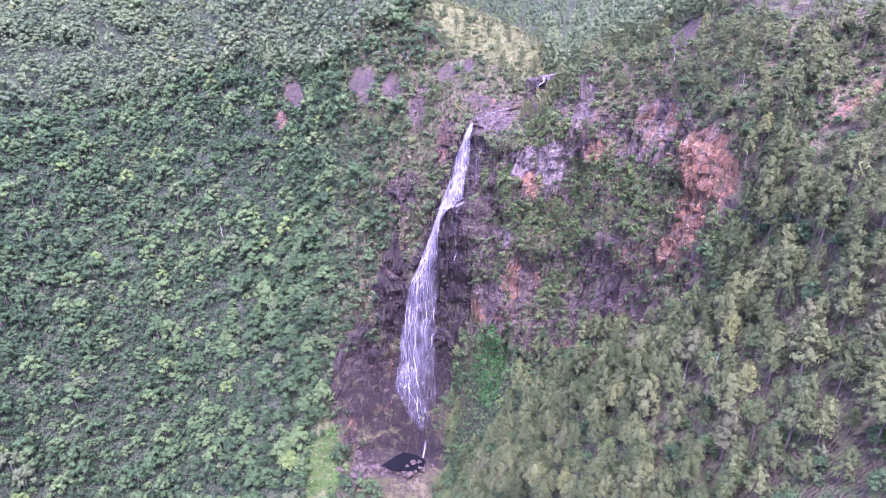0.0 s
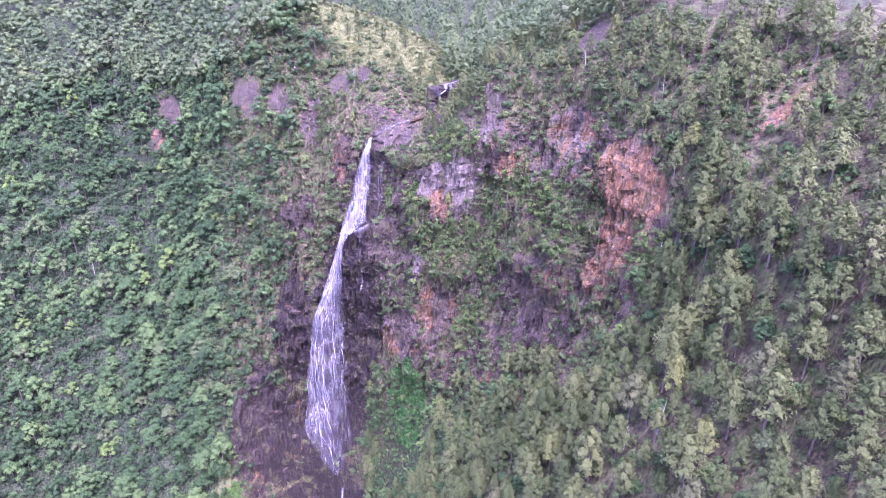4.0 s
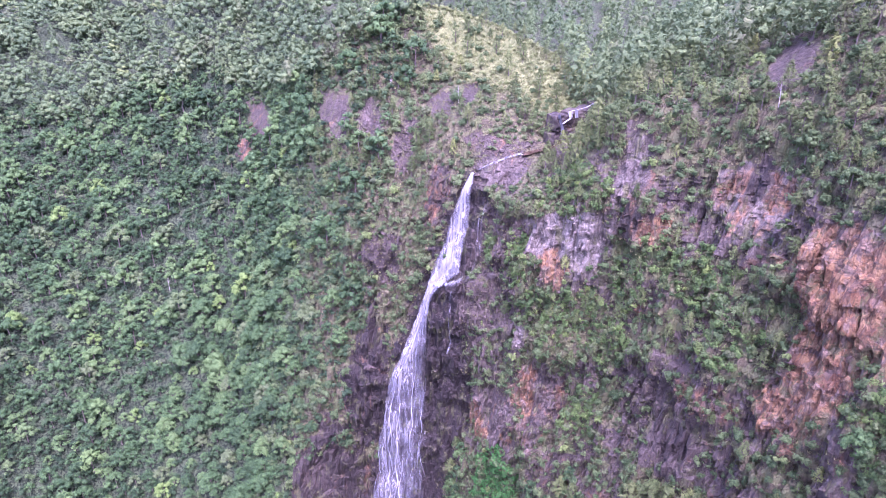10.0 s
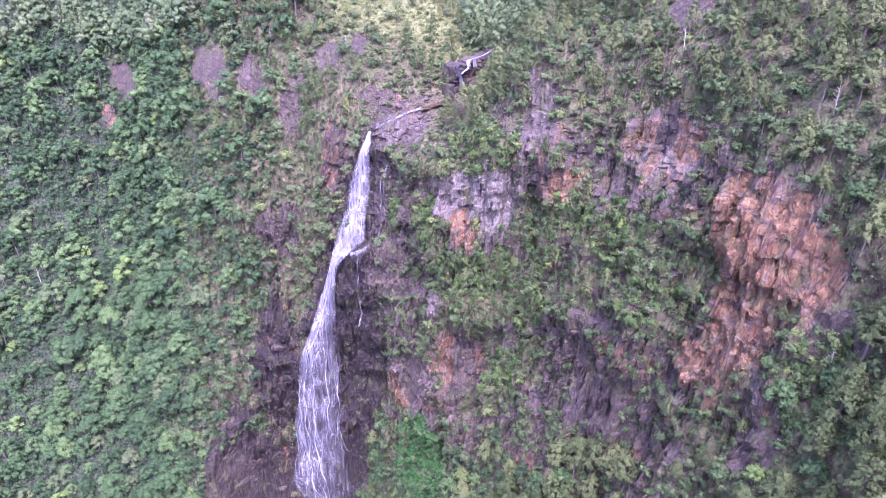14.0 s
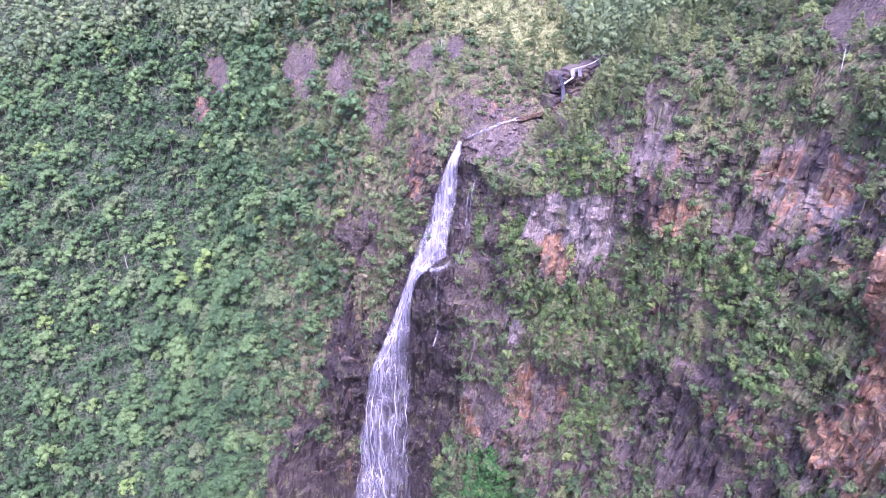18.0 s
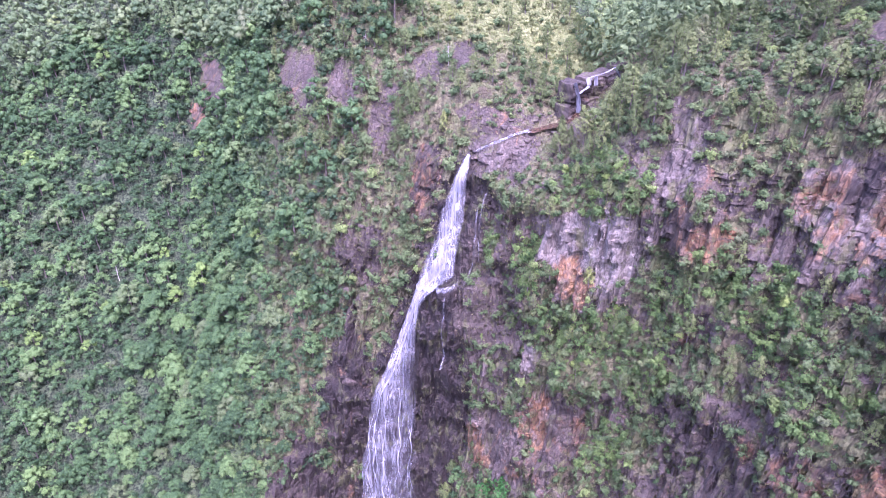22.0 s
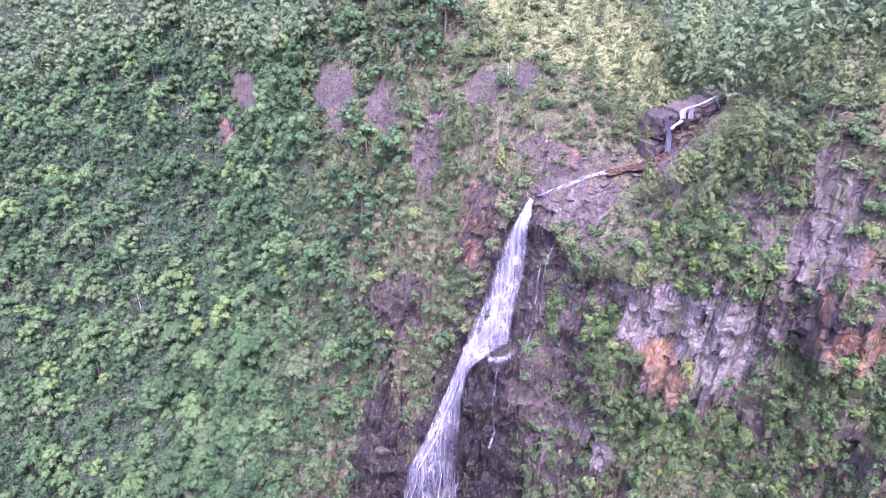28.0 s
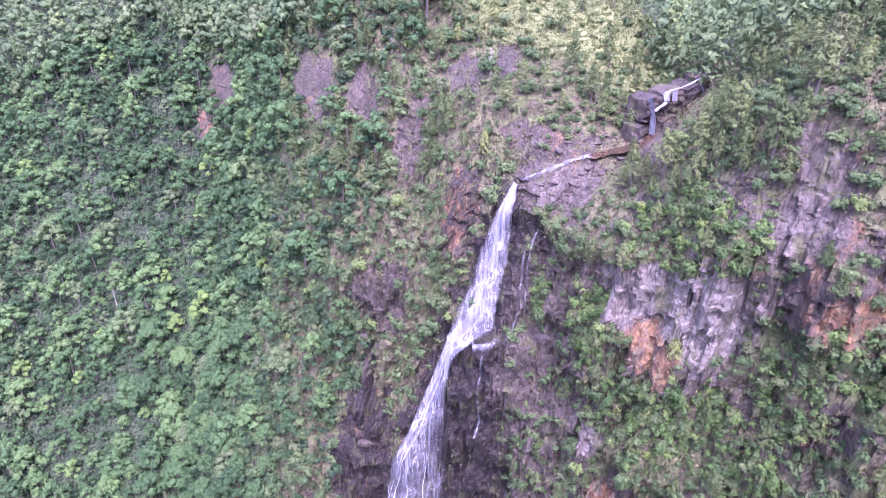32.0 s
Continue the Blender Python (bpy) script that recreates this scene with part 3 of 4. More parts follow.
# ---- trees, scrub and grass ----
def cards(rng, centres, normals, size, wide=0.42, jitter=0.4, round_off=0.4):
    """One leaf blade (small and pointed) at each centre, facing roughly along its normal."""
    n = len(centres)
    nrm = normals + rng.normal(0, jitter, (n, 3))
    nrm /= np.linalg.norm(nrm, axis=1)[:, None] + 1e-9
    side = np.cross(nrm, rng.normal(0, 1, (n, 3)))
    side /= np.linalg.norm(side, axis=1)[:, None] + 1e-9
    up = np.cross(nrm, side)
    s = (size * rng.uniform(0.65, 1.35, n))[:, None]
    v = np.stack([centres - up * s * 0.4 - side * s * wide, centres - up * s * 0.4 + side * s * wide, centres + up * s * 0.75], 1).reshape(-1, 3)
    soft = normals / (np.linalg.norm(normals, axis=1)[:, None] + 1e-9)
    vn = np.repeat(round_off * soft + (1 - round_off) * nrm, 3, axis=0)
    vn /= np.linalg.norm(vn, axis=1)[:, None] + 1e-9
    return v, np.arange(3 * n).reshape(n, 3), vn


def tube(points, radii, sides=5):
    """A tapered limb through points."""
    points = np.array(points, float)
    vs, ns = [], []
    for i, (p, r) in enumerate(zip(points, radii)):
        d = points[min(i + 1, len(points) - 1)] - points[max(i - 1, 0)]
        d /= np.linalg.norm(d) + 1e-9
        a = np.cross(d, (0.3, 0.9, 0.1))
        a /= np.linalg.norm(a)
        b = np.cross(d, a)
        for q in range(sides):
            t = 2 * math.pi * q / sides
            ns.append(math.cos(t) * a + math.sin(t) * b)
            vs.append(p + r * ns[-1])
    fs = []
    for i in range(len(points) - 1):
        for q in range(sides):
            a, b, c, d = i * sides + q, i * sides + (q + 1) % sides, (i + 1) * sides + (q + 1) % sides, (i + 1) * sides + q
            fs += [[a, b, c], [a, c, d]]
    return np.array(vs), np.array(fs), np.array(ns)


def ico():
    """Corners and faces of a twenty-sided solid."""
    t = (1 + 5**0.5) / 2
    v = np.array([(-1, t, 0), (1, t, 0), (-1, -t, 0), (1, -t, 0), (0, -1, t), (0, 1, t), (0, -1, -t), (0, 1, -t), (t, 0, -1), (t, 0, 1), (-t, 0, -1), (-t, 0, 1)], float)
    d = np.linalg.norm(v[:, None] - v[None], axis=2) < 2.1
    f = [(i, j, k) for i in range(12) for j in range(i + 1, 12) for k in range(j + 1, 12) if d[i, j] and d[j, k] and d[i, k]]
    v /= np.linalg.norm(v[0])
    f = [(i, j, k) if np.dot(np.cross(v[j] - v[i], v[k] - v[i]), v[i]) > 0 else (i, k, j) for i, j, k in f]
    return v, np.array(f)


ICO = ico()


def clump(rng, centre, radius, flat=1.0):
    """The dense leafy heart of one lobe of a crown."""
    v = ICO[0] * rng.uniform(0.72, 1.1, (12, 1)) * np.array([1, 1, flat]) * radius
    return centre + v, ICO[1], ICO[0] + np.array([0, 0, 0.15])


def joined(pieces):
    """Pieces (points, faces) as one."""
    vs, fs, ns, at = [], [], [], 0
    for v, f, n in pieces:
        vs.append(v)
        ns.append(n)
        fs.append(f + at)
        at += len(v)
    return np.concatenate(vs), np.concatenate(fs), np.concatenate(ns)


def sphere_dirs(rng, n, low):
    z = rng.uniform(low, 1, n)
    a = rng.uniform(0, 2 * math.pi, n)
    q = np.sqrt(1 - z * z)
    return np.stack([q * np.cos(a), q * np.sin(a), z], 1)


def broadleaf(seed, lobes=8, per=22, size=1.25, spread=3.3, flat=0.62, limbs=True):
    """Crown and trunk of a round-headed forest tree about 11 m high with a 9 m crown."""
    rng = np.random.RandomState(seed)
    crown, wood = [], []
    h = 5.0
    wood.append(tube([(0, 0, -3), (0.1, 0, 1), (0.2, 0.1, 3.5), (0.1, 0.2, h + 1)], [0.32, 0.24, 0.18, 0.06]))
    for i in range(lobes):
        a = i * 2.4 + rng.uniform(-0.4, 0.4)
        d = spread * math.sqrt((i + 0.4) / lobes)
        c = np.array([d * math.cos(a), d * math.sin(a), h + rng.uniform(-0.8, 0.9) + 4.8 * (1 - (d / spread) ** 2) - 2.4])
        r = rng.uniform(0.85, 1.75)
        n = sphere_dirs(rng, per, -0.35)
        crown.append(clump(rng, c, 0.74 * r, flat))
        crown.append(cards(rng, c + n * r * np.array([1, 1, flat]) * rng.uniform(0.8, 1.08, (per, 1)), 0.75 * n + 0.35 * (c - np.array([0, 0, h - 2.0])) / 4.0 + np.array([0, 0, 0.25]), size, 0.5))
        if i % 2 == 0 and limbs:
            wood.append(tube([(0.1, 0, 2.2), 0.55 * c + np.array([0, 0, 1.6]), c], [0.13, 0.08, 0.03], 4))
    return joined(crown), joined(wood)


def pine(seed, whorls=11, tufts=4, size=1.05, height=15.0, width=2.9, bare=0.34):
    """Crown and trunk of a thin, open-crowned upland pine."""
    rng = np.random.RandomState(seed)
    crown, wood = [], []
    bend = rng.normal(0, 0.25, 2)
    axis = lambda z: np.array([bend[0] * (z / height) ** 2 * 2, bend[1] * (z / height) ** 2 * 2, z])
    wood.append(tube([axis(z) for z in (-2, 0.22 * height, 0.5 * height, 0.75 * height, height - 0.5)], [0.26, 0.22, 0.17, 0.1, 0.03]))
    for w in range(whorls):
        f = w / (whorls - 1)
        z = height * (bare + (0.98 - bare) * f)
        reach = width * (1 - f) ** 0.65 * (0.55 + 0.45 * min(1, f * 5 + 0.35)) + 0.35
        for a in np.arange(5 if f < 0.85 else 3) * 1.2566 + rng.uniform(0, 6.3):
            L = reach * rng.uniform(0.65, 1.2)
            base = axis(z + rng.uniform(-0.4, 0.4))
            tip = base + np.array([L * math.cos(a), L * math.sin(a), 0.32 * L + rng.uniform(-0.2, 0.3)])
            if w % 2 == 0 and f < 0.8 and tufts > 10:
                wood.append(tube([base, tip], [0.06, 0.02], 3))
            ts = rng.uniform(0.45, 1.08, tufts)[:, None]
            c = base + ts * (tip - base) + rng.normal(0, 0.3, (tufts, 3))
            n = np.tile(np.array([0.8 * math.cos(a), 0.8 * math.sin(a), 0.7]), (tufts, 1)) + 0.3 * (ts - 0.7) * np.array([math.cos(a), math.sin(a), 0.5])
            crown.append(cards(rng, c, n, size, 0.26 if tufts > 6 else 0.36, 0.42, 0.72))
    return joined(crown), joined(wood)


def bush(seed, lobes=4, per=13, size=0.62):
    """A low shrub about 2.5 m high."""
    rng = np.random.RandomState(seed)
    crown = []
    for i in range(lobes):
        a = rng.uniform(0, 6.3)
        d = rng.uniform(0.2, 1.1)
        c = np.array([d * math.cos(a), d * math.sin(a), rng.uniform(0.5, 1.5)])
        n = sphere_dirs(rng, per, -0.4)
        r = rng.uniform(0.6, 1.0)
        if per > 13:
            crown.append(clump(rng, c, 0.62 * r))
        crown.append(cards(rng, c + n * r * rng.uniform(0.7, 1.1, (per, 1)), n + np.array([0, 0, 0.4]), size))
    wood = [tube([(0, 0, -0.8), (0.1, 0.1, 0.6), (0.3 * (i - 1), 0.2, 1.5)], [0.07, 0.05, 0.02], 3) for i in range(3)]
    return joined(crown), joined(wood)


def tuft(seed, blades=8, size=0.8):
    """A clump of long grass."""
    rng = np.random.RandomState(seed)
    vs = []
    for i in range(blades):
        a = rng.uniform(0, 6.3)
        out = np.array([math.cos(a), math.sin(a), 0])
        side = np.array([-math.sin(a), math.cos(a), 0]) * 0.13 * size
        base = out * rng.uniform(0, 0.35)
        mid = base + out * 0.25 * size + np.array([0, 0, 0.6 * size])
        end = base + out * 0.62 * size + np.array([0, 0, rng.uniform(0.55, 0.95) * size])
        vs += [base - side - np.array([0, 0, 0.2]), base + side - np.array([0, 0, 0.2]), 0.4 * mid + 0.6 * end]
    return np.array(vs), np.arange(3 * blades).reshape(-1, 3), np.tile(np.array([0.0, 0.0, 1.0]), (3 * blades, 1))


def scatter(seed, count, density, spacing, b_range, k_range):
    """Places on the ground: points thinned to a spacing; density(b, k, x, y, z, rock, lawn) from 0 to 1."""
    rng = np.random.RandomState(seed)
    gb, gk = np.meshgrid(np.linspace(*b_range, 90), np.linspace(*k_range, 90))
    gx, gy, gz = ground_point(gb, gk)
    p = np.stack([gx, gy, gz], 2)
    area = np.linalg.norm(np.cross(p[1:, :-1] - p[:-1, :-1], p[:-1, 1:] - p[:-1, :-1]), axis=2).ravel()
    cell = rng.choice(area.size, count, p=area / area.sum())
    row, col = cell // 89, cell % 89
    b = gb[0, 0] + (col + rng.rand(count)) * (gb[0, 1] - gb[0, 0])
    k = gk[0, 0] + (row + rng.rand(count)) * (gk[1, 0] - gk[0, 0])
    x, y, z = ground_point(b, k)
    rock, orange, tone, lawn = surface_of(b, k, x, y, z)
    keep = rng.rand(count) < density(b, k, x, y, z, rock, lawn)
    taken, out = {}, []
    for i in np.nonzero(keep)[0]:
        s = spacing(k[i]) if callable(spacing) else spacing
        c = (int(x[i] // s), int(y[i] // s), int(z[i] // s))
        if any((c[0] + u, c[1] + v, c[2] + w) in taken and np.hypot(np.hypot(x[i] - x[taken[(c[0] + u, c[1] + v, c[2] + w)]], y[i] - y[taken[(c[0] + u, c[1] + v, c[2] + w)]]), z[i] - z[taken[(c[0] + u, c[1] + v, c[2] + w)]]) < s
               for u in (-1, 0, 1) for v in (-1, 0, 1) for w in (-1, 0, 1)):
            continue
        taken[c] = i
        out.append(i)
    i = np.array(out, int)
    return np.stack([x[i], y[i], z[i]], 1), b[i], k[i]


def planted(name, protos, places, scales, mats, seed, label, category, tints=None):
    """Many plants as one mass. protos: (crown, wood) or a single part each."""
    rng = np.random.RandomState(seed)
    vs, fs, sl, tt, vn, at = [], [], [], [], [], 0
    which = rng.randint(0, len(protos), len(places))
    turn = rng.uniform(0, 6.2832, len(places))
    tint = rng.rand(len(places)) if tints is None else tints
    for w, proto in enumerate(protos):
        idx = np.nonzero(which == w)[0]
        if not len(idx):
            continue
        parts = proto if isinstance(proto[0], tuple) else (proto,)
        for slot, (v, f, n) in enumerate(parts):
            c, s = np.cos(turn[idx])[:, None], np.sin(turn[idx])[:, None]
            sc = scales[idx][:, None]
            x = (v[:, 0] * c - v[:, 1] * s) * sc + places[idx, 0:1]
            y = (v[:, 0] * s + v[:, 1] * c) * sc + places[idx, 1:2]
            z = v[:, 2] * sc + places[idx, 2:3]
            vs.append(np.stack([x, y, z], 2).reshape(-1, 3))
            vn.append(np.stack([n[:, 0] * c - n[:, 1] * s, n[:, 0] * s + n[:, 1] * c, n[:, 2] + 0 * c], 2).reshape(-1, 3))
            fs.append((f[None] + (np.arange(len(idx)) * len(v))[:, None, None]).reshape(-1, 3) + at)
            sl.append(np.full(len(idx) * len(f), slot))
            tt.append(np.repeat(tint[idx], len(v)))
            at += len(idx) * len(v)
    me = sheet_mesh(name, np.concatenate(vs), np.concatenate(fs), mats, True, [("tint", np.concatenate(tt))], np.concatenate(sl), np.concatenate(vn))
    return tagged(new(name, me), label, category, kind="stuff")


def part(name, me, parent, label=""):
    ob = new(name, me)
    ob.parent = parent
    return tagged(ob, label) if label else ob


def tree_thing(name, proto, mats, label, category, group):
    """One tree as a thing with a trunk and a crown."""
    root = tagged(new(name), label, category, group)
    part("crown", sheet_mesh("crown", *proto[0][:2], mats[:1], True, normals=proto[0][2]), root)
    part("trunk", sheet_mesh("trunk", *proto[1][:2], mats[1:], True), root)
    return root


def grove(name, protos, places, scales, mats, seed, labels, category, group):
    """Single trees, each a thing of its own."""
    rng = np.random.RandomState(seed)
    models = [tree_thing(name, p, mats, labels[i % len(labels)], category, group) for i, p in enumerate(protos)]
    for i, (p, s) in enumerate(zip(places, scales)):
        m = pose(p[0], p[1], p[2], rng.uniform(-3, 3), rng.uniform(-3, 3), rng.uniform(0, 360)) @ Matrix.Scale(s, 4)
        if i < len(models):
            models[i].matrix_basis = m
        else:
            made = copy_thing(models[i % len(models)], m)
            made.matrix_basis = m


BROAD = [broadleaf(s, 20, 42, 0.46, 3.7, 0.9) for s in range(6)]
BROAD_FAR = [broadleaf(20 + s, 9, 13, 0.66, 3.8, 0.9, False)[:1] for s in range(4)]
PINES = [pine(40 + s, 14, 26, 0.5, 13.5, 3.3 - 0.3 * (s % 3), 0.25 + 0.06 * s) for s in range(5)]
PINES_FAR = [pine(60 + s, 8, 8, 0.8, 12, 3.0, 0.12)[:1] for s in range(4)]
BROAD_MASS = [broadleaf(s, 13, 22, 0.56, 3.7, 0.9, False) for s in range(8)]
PINES_MID = [pine(70 + s, 12, 15, 0.6, 11.5, 3.0, 0.2 + 0.05 * s) for s in range(5)]
UNDER = [bush(90 + s, 2, 18, 0.42)[:1] for s in range(5)]
CREEPER = [bush(95 + s, 3, 12, 0.7)[:1] for s in range(4)]
BUSHES = [bush(80 + s, 4, 24, 0.36)[:1] for s in range(6)]
TUFTS = [tuft(100 + s, 12) for s in range(4)]


def split(places, near, limit):
    """Indices of the places in a stretch of the plan (up to a limit), and of the rest."""
    i = np.nonzero(near)[0][:limit]
    rest = np.setdiff1d(np.arange(len(places)), i)
    return i, rest


def scale_of(n, seed, lo, hi):
    return np.random.RandomState(seed).uniform(lo, hi, n)


def creek_view(x, y):
    """1 over the creek and the shelf kept treeless before it for the camera's view, 0 elsewhere."""
    d = np.full(np.shape(x), 1e9)
    for (ax, ay), (bx, by) in (((18, 319), (40, 314)), ((40, 314), (49, 322)), ((44, 312), (54, 326)), ((50, 328), (64, 339)), ((64, 339), (76, 356)), ((56, 326), (66, 336)), ((20, 320), (40, 323)), ((52, 320), (66, 332))):
        t = np.clip(((x - ax) * (bx - ax) + (y - ay) * (by - ay)) / ((bx - ax) ** 2 + (by - ay) ** 2), 0, 1)
        d = np.minimum(d, np.hypot(x - ax - t * (bx - ax), y - ay - t * (by - ay)))
    return 1.0 * (d < 5.5)


# rain forest on the shaded side
P, b, k = scatter(1, 24000, lambda b, k, x, y, z, rock, lawn: np.clip(1.1 - 2.4 * rock, 0, 1) * (lawn < 0.3) * (1 - 0.93 * band(b, 60, 94, 7) * band(k, 2.0, 7.4, 0.5)) * (np.hypot(x + 22, y - 286) > 26),
                  lambda k: 6.3, (77, 148), (1.1, 6.8))
s = 0.6 + 1.15 * np.random.RandomState(2).rand(len(P)) ** 1.7
near, rest = split(P, (b > 82) & (b < 112) & (k < 4.6), 280)
grove("forest_tree", BROAD, P[near], s[near], [M_JUNGLE, M_BARK], 3, ["round-crowned broadleaf rainforest tree with dense green foliage"], "tree", "rainforest trees on the gorge side")
planted("rainforest", BROAD_MASS, P[rest], s[rest], [M_JUNGLE, M_BARK], 4, "dense green rainforest canopy covering the gorge side", "forest")
P, b, k = scatter(47, 16000, lambda b, k, x, y, z, rock, lawn: np.clip(1.1 - 1.5 * rock, 0, 1) * (lawn < 0.3) * (np.hypot(x + 22, y - 286) > 24), 3.7, (80, 149), (1.1, 6.8))
planted("forest_undergrowth", UNDER, P, scale_of(len(P), 48, 1.5, 2.7), [M_SHADED_UNDER], 49, "green undergrowth, darkened as if shaded, filling the gaps between the forest trees", "bushes")

# pines and oaks on the far hills
P, b, k = scatter(5, 20000, lambda b, k, x, y, z, rock, lawn: 1.0 * (lawn < 0.4), lambda k: 6.8 + 2.8 * (k - 6.7), (32, 133), (6.7, 8.4))
s = scale_of(len(P), 6, 1.1, 1.9)
pick = np.random.RandomState(7).rand(len(P)) < np.clip(0.1 + (100 - b) / 40, 0.12, 0.8)
planted("far_pinewood", PINES_FAR, P[pick], s[pick], [M_HAZED_WOOD, M_BARK], 8, "far pine wood on the hills above the gorge", "forest")
planted("far_forest", BROAD_FAR, P[~pick], s[~pick], [M_HAZED_WOOD, M_BARK], 9, "far broadleaf forest on the hills above the gorge", "forest")

# pines on the slope under the red wall and beside it
def below_wall(b, k, rock):
    """Where trees may stand under the wall: not on rock, not before the creepers."""
    return np.clip(1.05 - 2 * rock, 0, 1) * (1 - band(b, 48.5, 63, 1.5) * band(k, 2.25, 3.6, 0.2))


P1, b1, k1 = scatter(10, 9000, lambda b, k, x, y, z, rock, lawn: below_wall(b, k, rock) * np.clip((44 - b) / 10, 0.06, 1) * (np.hypot(x + 22, y - 286) > 24), 6.0, (-24, 66), (1.4, 3.35))
P2, b2, k2 = scatter(44, 9000, lambda b, k, x, y, z, rock, lawn: np.clip(1.05 - 2 * rock, 0, 1) * np.clip((np.where(k > 6.0, 15.5, 11.0) - b) / 3, 0, 1) * (1 - band(b, 5.8, 9.8, 1) * band(z, 218, 244, 4)), 6.0, (-24, 16), (3.3, 6.9))
P = np.concatenate([P1, P2])
s = 0.55 + 0.8 * np.random.RandomState(11).rand(len(P)) ** 1.1
near, rest = split(P, (P[:, 0] > 28) & (P[:, 1] > 85) & (P[:, 1] < 205) & (P[:, 2] < 212), 290)
grove("pine_tree", PINES, P[near], s[near], [M_PINE, M_BARK], 12, ["slender upland pine with an open grey-green crown"], "tree", "pines on the slope below the cliff")
planted("pine_slope", PINES_MID, P[rest], s[rest], [M_PINE, M_BARK], 13, "open pine wood on the slopes below and beside the cliff", "forest")
P, b, k = scatter(62, 9000, lambda b, k, x, y, z, rock, lawn: below_wall(b, k, rock) * np.where(k > 3.3, np.clip((12 - b) / 3, 0, 1), 1.0), 3.8, (-26, 62), (1.5, 6.6))
planted("slope_undergrowth", UNDER, P, scale_of(len(P), 63, 0.9, 1.7), [M_SCRUB], 64, "olive and brown undergrowth between the pines", "bushes")
P, b, k = scatter(68, 3000, lambda b, k, x, y, z, rock, lawn: below_wall(b, k, rock) * np.clip((b - 30) / 12, 0, 1) * (np.hypot(x + 22, y - 286) > 24), 4.6, (28, 66), (1.4, 3.35))
planted("foot_forest", BROAD_MASS, P, scale_of(len(P), 69, 0.4, 0.95), [M_JUNGLE, M_BARK], 70, "dark green broadleaf wood along the foot of the wall", "forest")
P, b, k = scatter(65, 1500, lambda b, k, x, y, z, rock, lawn: below_wall(b, k, rock) * np.where(k > 3.3, np.clip((16 - b) / 3, 0, 1), 1.0), 9.0, (-26, 40), (1.6, 6.5))
planted("slope_broadleaf", BROAD, P, scale_of(len(P), 66, 0.35, 0.75), [M_JUNGLE, M_BARK], 67, "green broadleaf trees scattered among the pines", "forest")
P, b, k = scatter(14, 9000, lambda b, k, x, y, z, rock, lawn: np.clip(0.9 - 1.5 * rock, 0, 1) * (lawn < 0.3) * (0.35 + 0.65 * (k > 6.2)) * (1 - creek_view(x, y)), 5.6, (13, 57), (5.6, 7.2))
s = scale_of(len(P), 15, 0.5, 1.0)
pick = np.random.RandomState(71).rand(len(P)) < 0.72
planted("ridge_pinewood", PINES_MID, P[pick], s[pick], [M_PINE, M_BARK], 16, "pine wood along the ridge above the red cliff", "forest")
planted("ridge_broadleaf", BROAD_MASS, P[~pick], 0.75 * s[~pick], [M_SCRUB, M_BARK], 72, "small broadleaf trees among the pines on the ridge", "forest")
P, b, k = scatter(17, 2600, lambda b, k, x, y, z, rock, lawn: np.clip(0.45 - rock, 0, 1) * (1 - 0.8 * (lawn > 0.3)) * (1 - creek_view(x, y)), 6.5, (56, 90), (5.5, 7.2))
s = scale_of(len(P), 18, 0.45, 0.85)
planted("hill_pines", PINES_MID, P, s, [M_PINE, M_BARK], 19, "scattered pines round the grassy hill", "forest")

# shrubs and grass on the ledges of the cliffs
P, b, k = scatter(20, 15000, lambda b, k, x, y, z, rock, lawn: np.clip(1.15 - 1.35 * rock, 0, 1) * np.clip(1 - 1.3 * lawn, 0.03, 1) * (1 - creek_view(x, y)), 2.2, (8, 66), (2.7, 6.9))
s = scale_of(len(P), 21, 0.55, 1.45)
planted("cliff_scrub", BUSHES, P, s, [M_SCRUB, M_BARK], 22, "olive-green scrub clinging to the cliff ledges", "bushes")
P, b, k = scatter(23, 16000, lambda b, k, x, y, z, rock, lawn: np.clip(1.0 - 1.4 * rock, 0, 1) * np.clip(1 - 1.3 * lawn, 0.03, 1), 2.7, (67, 100), (2.4, 6.9))
s = 0.7 + 1.7 * np.random.RandomState(24).rand(len(P)) ** 2
planted("gorge_scrub", BUSHES, P, s, [M_SCRUB, M_BARK], 25, "mixed green and olive scrub on the steep gorge side", "bushes")
P, b, k = scatter(26, 26000, lambda b, k, x, y, z, rock, lawn: 0.9 * (rock < 0.85), 1.15, (8, 82), (2.8, 6.6))
s = scale_of(len(P), 27, 0.7, 1.5)
planted("ledge_grass", TUFTS, P, s, [M_TUFT], 28, "dry olive grass tufts on the rock ledges", "grass")
P, b, k = scatter(29, 22000, lambda b, k, x, y, z, rock, lawn: 1.0 * (lawn > 0.3), 1.0, (57, 83), (5.9, 7.6))
planted("meadow_grass", TUFTS, P, scale_of(len(P), 30, 0.8, 1.9), [M_MEADOW], 31, "bright yellow-green grass on the sunlit hill", "grass")
P, b, k = scatter(56, 3000, lambda b, k, x, y, z, rock, lawn: 1.0 * (lawn > 0.3), 2.6, (57, 83), (5.9, 7.6))
planted("hill_scrub", BUSHES, P, scale_of(len(P), 57, 0.5, 1.1), [M_MEADOW, M_BARK], 58, "low yellow-green bushes on the grassy hill", "bushes")
P, b, k = scatter(59, 2500, lambda b, k, x, y, z, rock, lawn: 1.0 * (lawn > 0.2), 0.85, (84, 100), (0.8, 2.6))
planted("pool_herbs", CREEPER, P, scale_of(len(P), 60, 0.6, 1.1), [M_HERB], 61, "bright green low plants on the bank beside the pool", "plants")

